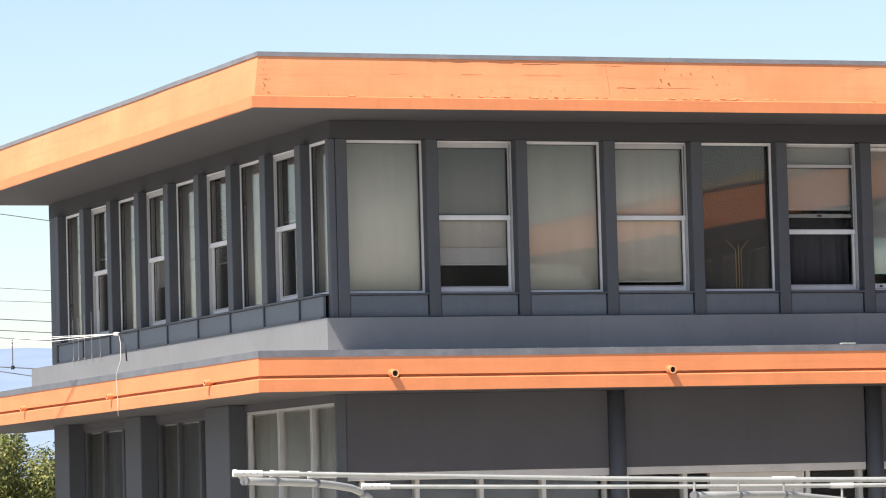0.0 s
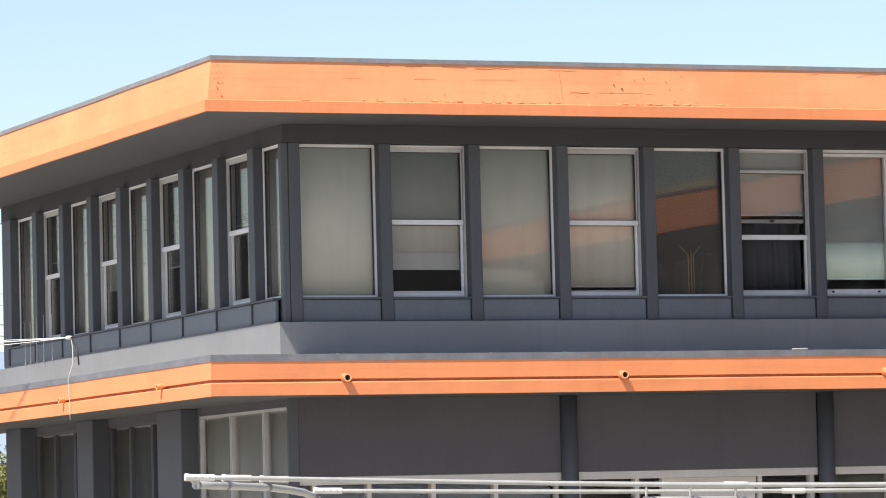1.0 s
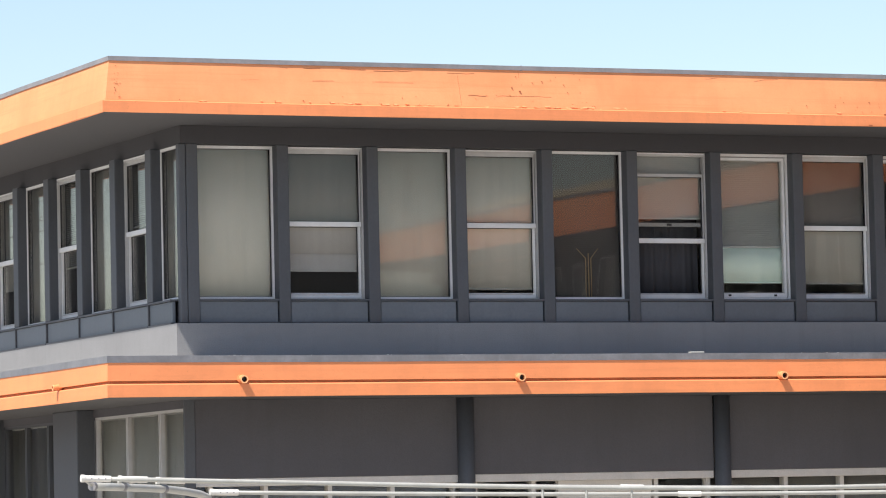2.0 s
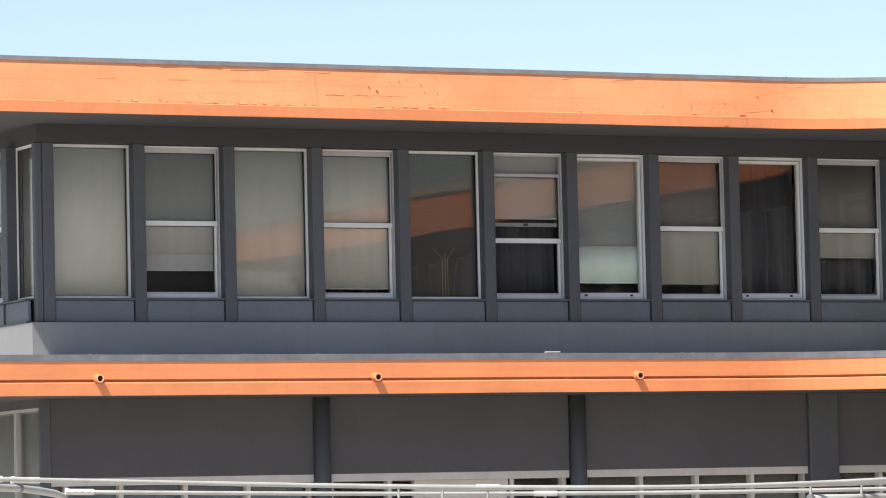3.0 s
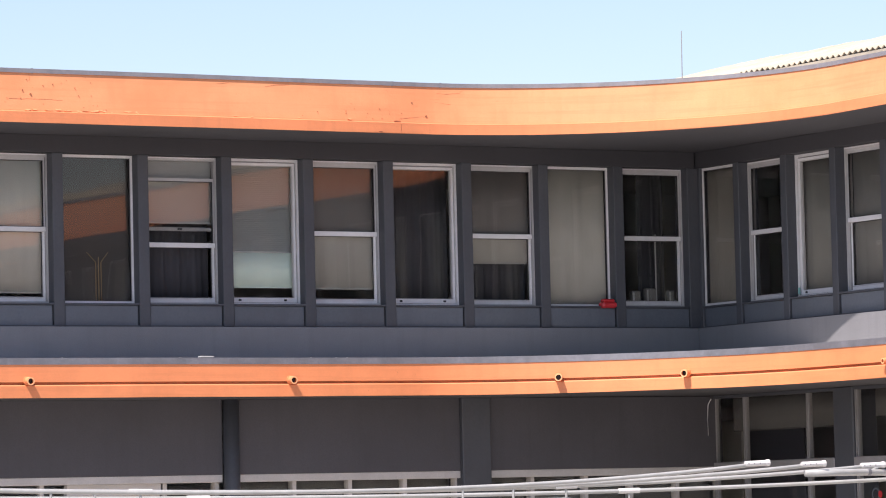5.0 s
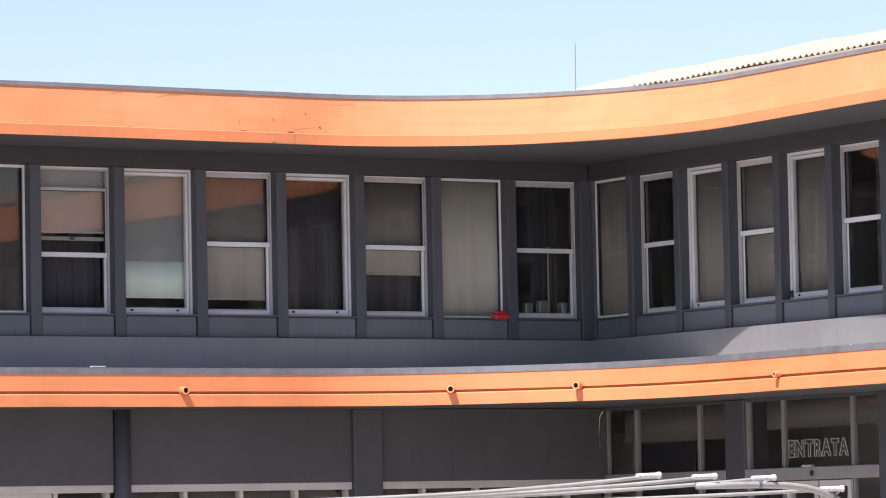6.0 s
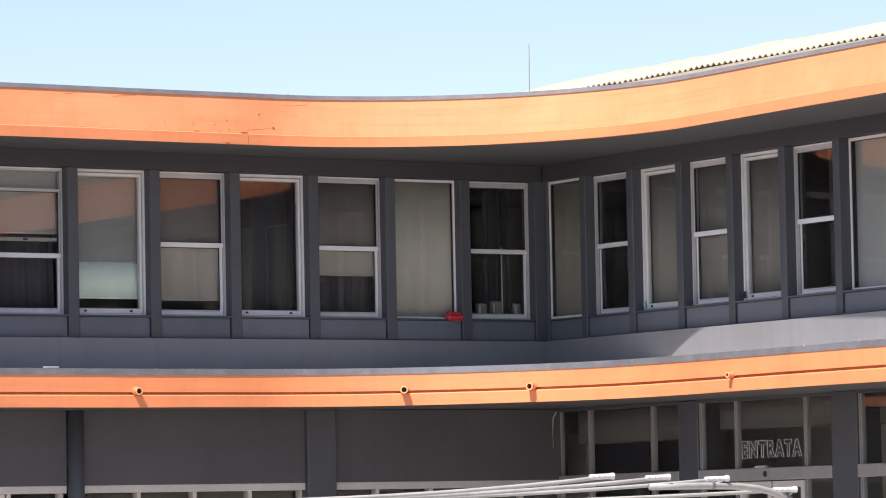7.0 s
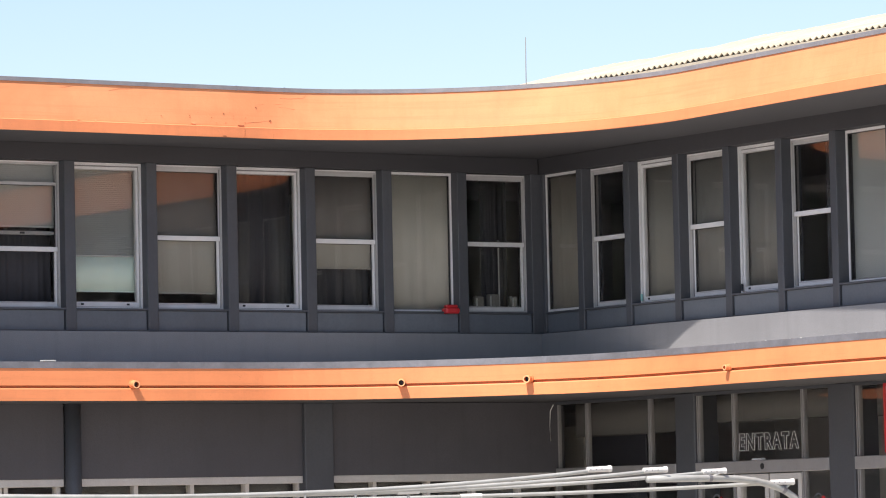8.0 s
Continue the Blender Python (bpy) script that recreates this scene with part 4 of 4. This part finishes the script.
shelter = thing("shelter_frame", (13, 27, 0), "bare frame of pale painted steel tubes with white couplings", "shelter")
ends = [((17.81, 29.0, 0.805), (34.03, 32.5, 0.709), 0.150, -0.5), ((18.32, 29.5, 0.784), (34.80, 33.0, 0.680), 0.144, -0.45), ((18.84, 30.0, 0.754), (35.61, 33.5, 0.643), 0.132, -0.4), ((19.58, 30.6, 0.575), (36.54, 34.0, 0.474), 0.085, -0.25)]
lines = []
for (a0, d0, e0), (a1, d1, e1), sag, skew in ends:
    a = spot(a0, d0, EYE + d0 * math.tan(radians(e0)))
    b = spot(a1, d1, EYE + d1 * math.tan(radians(e1)))
    pts = bowed(a, b, sag, 24, skew)
    lines.append(pts)
    purlin = part("purlin", tube(bmesh.new(), pts, 0.0155, 12), M_TUBE, shelter, smooth=True)
    for q in ((0, 0.055), (24, -0.055)):
        p0, p1 = pts[q[0]], pts[q[0]] + (pts[12] - pts[q[0]]).normalized() * 0.20
        coupling = part("coupling", tube(bmesh.new(), [p0 + (p0 - p1) * 0.05, p1], 0.0225, 12), M_SLEEVE, purlin, "white end coupling", smooth=False)
        part("flange", tube(bmesh.new(), [p0 + (p0 - p1) * 0.06, p0 - (p0 - p1) * 0.07], 0.027, 12), M_SLEEVE, coupling)
        for k in (0.35, 0.6, 0.85):
            bolt = p0.lerp(p1, k) - Vector((0.45, 0.89, 0)) * 0.021
            part("bolt", tube(bmesh.new(), [bolt, bolt - Vector((0.45, 0.89, 0)) * 0.006], 0.005, 6), M_STEEL, coupling)
    for s in ((8, 17) if len(lines) > 2 else ()):
        w = (pts[s + 1] - pts[s]).normalized()
        mid = pts[s].lerp(pts[s + 1], 0.75 if s == 8 else 0.2)
        part("coupling", tube(bmesh.new(), [mid - w * 0.09, mid + w * 0.09], 0.021, 12), M_SLEEVE, purlin, "white coupling")
# arches under the tubes: the two end ones are seen, bending down outside the last tube
def aim(az, elev, dist):
    return spot(az, dist, EYE + dist * math.tan(radians(elev)))


def arch(pts, crossings):
    foot = pts[-1].copy()
    foot.z = 0
    bar = part("arch", tube(bmesh.new(), pts + [foot], 0.028, 14), M_TUBE, shelter, "thick bent tube arch", smooth=True)
    part("base_plate", bevelled(WORLD, foot.x - 0.1, foot.x + 0.1, foot.y - 0.1, foot.y + 0.1, 0, 0.015, w=0.004), M_STEEL, bar)
    for upper, q in crossings:
        way = (pts[min(q + 1, len(pts) - 1)] - pts[max(q - 1, 0)]).normalized() * 0.018
        part("collar", tube(bmesh.new(), [pts[q] - way, pts[q] + way], 0.031, 14), M_STEEL, bar, "dark steel collar")
        part("clip", tube(bmesh.new(), [pts[q], upper], 0.010, 8), M_TUBE, bar)


arch([aim(17.95, 0.694, 29.1), aim(18.20, 0.680, 29.35), aim(18.36, 0.672, 29.5), aim(18.65, 0.655, 29.8), aim(18.93, 0.637, 30.05), aim(19.20, 0.600, 30.3),
      aim(19.42, 0.555, 30.5), aim(19.56, 0.49, 30.62), aim(19.66, 0.40, 30.7), aim(19.73, 0.28, 30.75), aim(19.76, 0.1, 30.8)],
     [(lines[0][0], 0), (lines[1][0], 2), (lines[2][0], 4), (lines[3][0], 7)])
arch([aim(34.55, 0.551, 32.9), aim(35.00, 0.551, 33.1), aim(35.40, 0.548, 33.4), aim(35.75, 0.534, 33.6), aim(36.02, 0.500, 33.8), aim(36.25, 0.440, 33.9),
      aim(36.42, 0.366, 34.0), aim(36.56, 0.264, 34.05), aim(36.66, 0.15, 34.1), aim(36.70, 0.0, 34.1)],
     [(lines[2][24], 2), (lines[3][24], 6)])
for s, f in ((8, 0.75), (17, 0.2)):
    tops = [lines[k][s].lerp(lines[k][s + 1], f) for k in range(4)]
    line = [p - Vector((0, 0, 0.115)) for p in tops]
    way = (line[3] - line[0]).normalized()
    line += [line[3] + way * 0.12 - Vector((0, 0, 0.03)), line[3] + way * 0.22 - Vector((0, 0, 0.12)), line[3] + way * 0.25 - Vector((0, 0, 0.3))]
    arch(line, [(tops[k], k) for k in range(4)])

# ---- small things at the windows ----
# Tan poles modelled behind the pane in place of mirrored street lamps.
stand = thing("lamp_reflection", FRONT.at(5.0, -0.190, 4.12), "forked tan poles put behind the glass for reflected street lamps", "rack")
for u, top, fork in ((4.965, 4.60, -0.11), (5.000, 4.66, 0.0), (5.030, 4.60, 0.09)):
    line = [FRONT.at(u, -0.190, 4.125), FRONT.at(u, -0.190, top)]
    if fork:
        line += [FRONT.at(u + fork * 0.35, -0.190, top + 0.04), FRONT.at(u + fork, -0.190, top + 0.11)]
    part("pole", tube(bmesh.new(), line, [0.0065] * 2 + [0.0045] * (len(line) - 2), 8), M_LAMPTAN, stand, smooth=True)
for u0, u1, top, lab in ((12.08, 12.20, 4.33, "pale grey binder standing on a window sill"), (12.28, 12.43, 4.36, "whitish binder standing on a window sill"), (12.60, 12.68, 4.34, "pale grey binder standing on a window sill")):
    b = thing("binder", FRONT.at((u0 + u1) / 2, -0.27, 4.12), lab, "binder", "binders on the sill")
    part("cover", bevelled(FRONT, u0, u1, -0.295, -0.225, 4.124, top, w=0.006), M_GREYCLOTH, b)
    part("spine", bevelled(FRONT, u0 + 0.01, u0 + 0.03, -0.225, -0.22, 4.14, top - 0.02, w=0.002), M_SLAT, b)
slip = thing("scuff_strip", (20.22, 40.88, 3.47), "small white strip lying on the canopy cap", "strip")
part("body", bevelled(WORLD, 20.14, 20.31, 40.86, 40.92, 3.468, 3.484, w=0.004), M_SLAT, slip)

# boards seen inside the wing's ground floor
for u0, u1, z0, z1, d, lab in ((-0.85, -0.30, 0.4, 2.76, -0.74, "beige board standing inside the glazing"), (-0.2, 1.05, 0.4, 2.62, -0.74, "dark board standing inside the glazing")):
    brd = thing("notice_board", WING.at((u0 + u1) / 2, d, 0.0), lab, "board")
    m = M_CURTAIN if "beige" in lab else M_NAVY
    part("board", bevelled(WING, u0, u1, d - 0.03, d, z0, z1, w=0.005), m, brd)
    for u in (u0 + 0.05, u1 - 0.05):
        part("leg", boxes(WING, (u - 0.02, u + 0.02, d - 0.06, d - 0.03, 0, z1 - 0.1)), M_STEEL, brd)

# grey cloth strips added for the soffit's reflection in the upper shopfront glass
for u0, u1, z in ((0.25, 2.77, 2.62), (3.19, 5.69, 2.70), (6.18, 8.98, 2.68)):
    roller(WING, u0, u1, z, 3.02, M_SOFFITMIRROR, "grey strip added for the soffit's reflection in the shopfront glass", d=-0.27)

# round stickers on the entrance glass
for u, z in ((3.50, 1.80), (5.42, 1.78)):
    st = thing("glass_sticker", GWING.at(u, -0.1, z), "blue and red round sticker on the entrance glass", "sticker", "stickers on the glass")
    for k, (r0, r1, m) in enumerate(((0.055, 0.075, M_PANEL), (0.0, 0.04, M_RED))):
        bm = bmesh.new()
        n = 20
        o = GWING.at(u + 0.09 * k, -0.102 + 0.001 * k, z)
        ring = [[bm.verts.new(o + WING.a * math.cos(i / n * 6.28319) * r + Vector((0, 0, math.sin(i / n * 6.28319) * r))) for i in range(n)] for r in (max(r0, 0.002), r1)]
        for i in range(n):
            bm.faces.new((ring[0][i], ring[0][(i + 1) % n], ring[1][(i + 1) % n], ring[1][i]))
        part("disc" if k else "ring", bm, m, st)

loop = thing("loose_cable", WING.at(0.14, 0.06, 2.6), "thin pale cable hanging loose in the hollow corner", "cable")
part("wire", tube(bmesh.new(), [WING.at(0.33, 0.10, 3.0), WING.at(0.29, 0.12, 2.93), WING.at(0.27, 0.12, 2.75), WING.at(0.28, 0.12, 2.56)], 0.006, 6), M_CABLEWHITE, loop, smooth=True)


# ---- peeling paint, cracks and chips on the roof fascia ----
def on_fascia(x, z, lift=0.004):
    """A point on the front fascia or on the first stretch of its curve."""
    k = max((z - 6.118) / 0.434, 0)
    inset = 0.045 + 0.07 * k if z > 6.115 else 0.0
    if x <= 22.95:
        return Vector((x, 40.74 + inset - lift, z))
    a = math.asin(min(0.9, (x - 22.95) / 3.3))
    return Vector((22.95, 37.44, z)) + Vector((math.sin(a), math.cos(a), 0)) * (3.3 + inset - lift)


M_CHIP = material("rusty_chip", (0.30, 0.10, 0.045), 0.9, 0.3, 9, 60, 0.1)
rng = random.Random(11)


def ragged(bm, x, z, w, h):
    """A thin ragged flake standing a little off the fascia."""
    n = 9
    lift = rng.uniform(0.004, 0.012)
    ring = []
    for i in range(n):
        a = 6.28319 * i / n
        r = rng.uniform(0.5, 1.0)
        ring.append((x + math.cos(a) * w * r, z + math.sin(a) * h * r))
    top = [bm.verts.new(on_fascia(px, pz, lift)) for px, pz in ring]
    low = [bm.verts.new(on_fascia(px, pz, 0.0)) for px, pz in ring]
    bm.faces.new(top)
    for i in range(n):
        bm.faces.new((top[i], top[(i + 1) % n], low[(i + 1) % n], low[i]))


bm = bmesh.new()
for i in range(46):
    x = rng.choice((rng.uniform(14.4, 22.6), rng.gauss(16.6, 0.6), rng.gauss(18.9, 0.4)))
    ragged(bm, min(max(x, 13.6), 22.7), 6.128 + rng.uniform(0.0, 0.02), rng.uniform(0.012, 0.06), rng.uniform(0.003, 0.011))
part("paint_flakes", bm, M_PEEL, roof, "pale peeling flakes along the drip edge")["kind"] = "stuff"
bm = bmesh.new()
for i in range(90):
    spot_at = rng.choice(((13.55, 6.30, 0.03, 0.10), (18.6, 6.42, 0.25, 0.07), (17.9, 6.2, 1.6, 0.05), (22.3, 6.2, 0.3, 0.08), (16.5, 6.14, 1.4, 0.012)))
    x, z = rng.gauss(spot_at[0], spot_at[2]), rng.gauss(spot_at[1], spot_at[3])
    if 13.5 < x < 22.8 and 6.13 < z < 6.52:
        ragged(bm, x, z, rng.uniform(0.002, 0.008), rng.uniform(0.0015, 0.005))
ragged(bm, 22.64, 6.135, 0.05, 0.010)
ragged(bm, 23.02, 6.205, 0.016, 0.014)
ragged(bm, 22.85, 6.355, 0.010, 0.007)
ragged(bm, 22.40, 6.006, 0.03, 0.012)
ragged(bm, 18.14, 6.31, 0.014, 0.012)
ragged(bm, 18.05, 6.35, 0.008, 0.012)
part("paint_chips", bm, M_CHIP, roof, "small dark chips in the orange paint")["kind"] = "stuff"


def crack(x0, z0, x1, z1, width):
    line = []
    n = max(4, int(math.hypot(x1 - x0, z1 - z0) / 0.03))
    for i in range(n + 1):
        x, z = x0 + (x1 - x0) * i / n, z0 + (z1 - z0) * i / n
        wander = 0.010 * noise.noise((x * 9, z * 9, 1))
        line.append(on_fascia(x + wander * (x0 == x1), z + wander * (x0 != x1), 0.001))
    part("crack", tube(bmesh.new(), line, width * 0.6, 5), M_CHIP, roof, "thin crack in the paint")


for x0, z0, x1, z1, width in (
        (15.38, 6.515, 15.47, 6.504, 0.003), (15.65, 6.513, 15.84, 6.51, 0.003), (16.07, 6.515, 16.36, 6.512, 0.003), (16.45, 6.502, 16.90, 6.505, 0.003), (17.30, 6.49, 17.62, 6.495, 0.003),
        (17.53, 6.252, 17.75, 6.256, 0.003), (17.88, 6.255, 18.52, 6.257, 0.0018), (14.92, 6.369, 15.14, 6.371, 0.0012), (15.74, 6.377, 15.98, 6.379, 0.0016), (16.42, 6.381, 16.9, 6.385, 0.0012), (17.44, 6.14, 17.42, 6.50, 0.0014), (18.14, 6.46, 18.14, 6.54, 0.002),
        (20.4, 6.50, 20.55, 6.515, 0.0025), (21.0, 6.49, 21.3, 6.52, 0.002), (22.55, 6.20, 22.55, 6.50, 0.0012), (22.66, 6.005, 22.66, 6.10, 0.0022), (23.03, 6.005, 23.03, 6.10, 0.002),
        (22.72, 6.177, 23.02, 6.193, 0.0018), (23.17, 6.469, 23.45, 6.479, 0.0018), (23.45, 6.479, 23.48, 6.51, 0.0018), (23.15, 6.365, 23.34, 6.346, 0.0014), (23.56, 6.40, 23.90, 6.42, 0.0012),
        (22.70, 6.37, 23.2, 6.40, 0.0010), (24.68, 6.01, 24.68, 6.11, 0.0014)):
    crack(x0, z0, x1, z1, width)

# lapped joints in the roof flashing
for x in (18.18, 22.62, 23.23):
    p = on_fascia(x, 6.566, 0.012)
    part("flashing_joint", bevelled(WORLD, p.x - 0.012, p.x + 0.012, p.y - 0.004, p.y + 0.012, 6.540, 6.596, w=0.003), M_CAP, roof)

# upright pole behind the last front window, and scuffs along the canopy cap
pole = thing("upright_pole", FRONT.at(12.43, -0.235, 4.12), "thin pale pole standing behind the sash", "pole")
part("shaft", tube(bmesh.new(), [FRONT.at(12.43, -0.235, 4.124), FRONT.at(12.43, -0.235, 4.99)], 0.009, 8), M_SLAT, pole)
part("knob", tube(bmesh.new(), [FRONT.at(12.43, -0.235, 4.985), FRONT.at(12.43, -0.235, 5.015)], 0.014, 8), M_SLAT, pole)
bm = bmesh.new()
rng = random.Random(4)
for i in range(30):
    if i % 2:
        x, y = rng.uniform(14, 22.4), 40.744 + rng.uniform(0, 0.05)
        w, d = rng.uniform(0.005, 0.03), rng.uniform(0.002, 0.006)
    else:
        x, y = 25.956 + rng.uniform(0, 0.05), rng.uniform(32.5, 37.2)
        w, d = rng.uniform(0.002, 0.006), rng.uniform(0.005, 0.035)
    box(bm, WORLD, x - 0.5 * w, x + 0.5 * w, y - 0.5 * d, y + 0.5 * d, 3.452, 3.4635 + rng.uniform(0, 0.002))
part("scuffs", bm, M_SLAT, canopy, "small pale scuffs along the cap edge")["kind"] = "stuff"
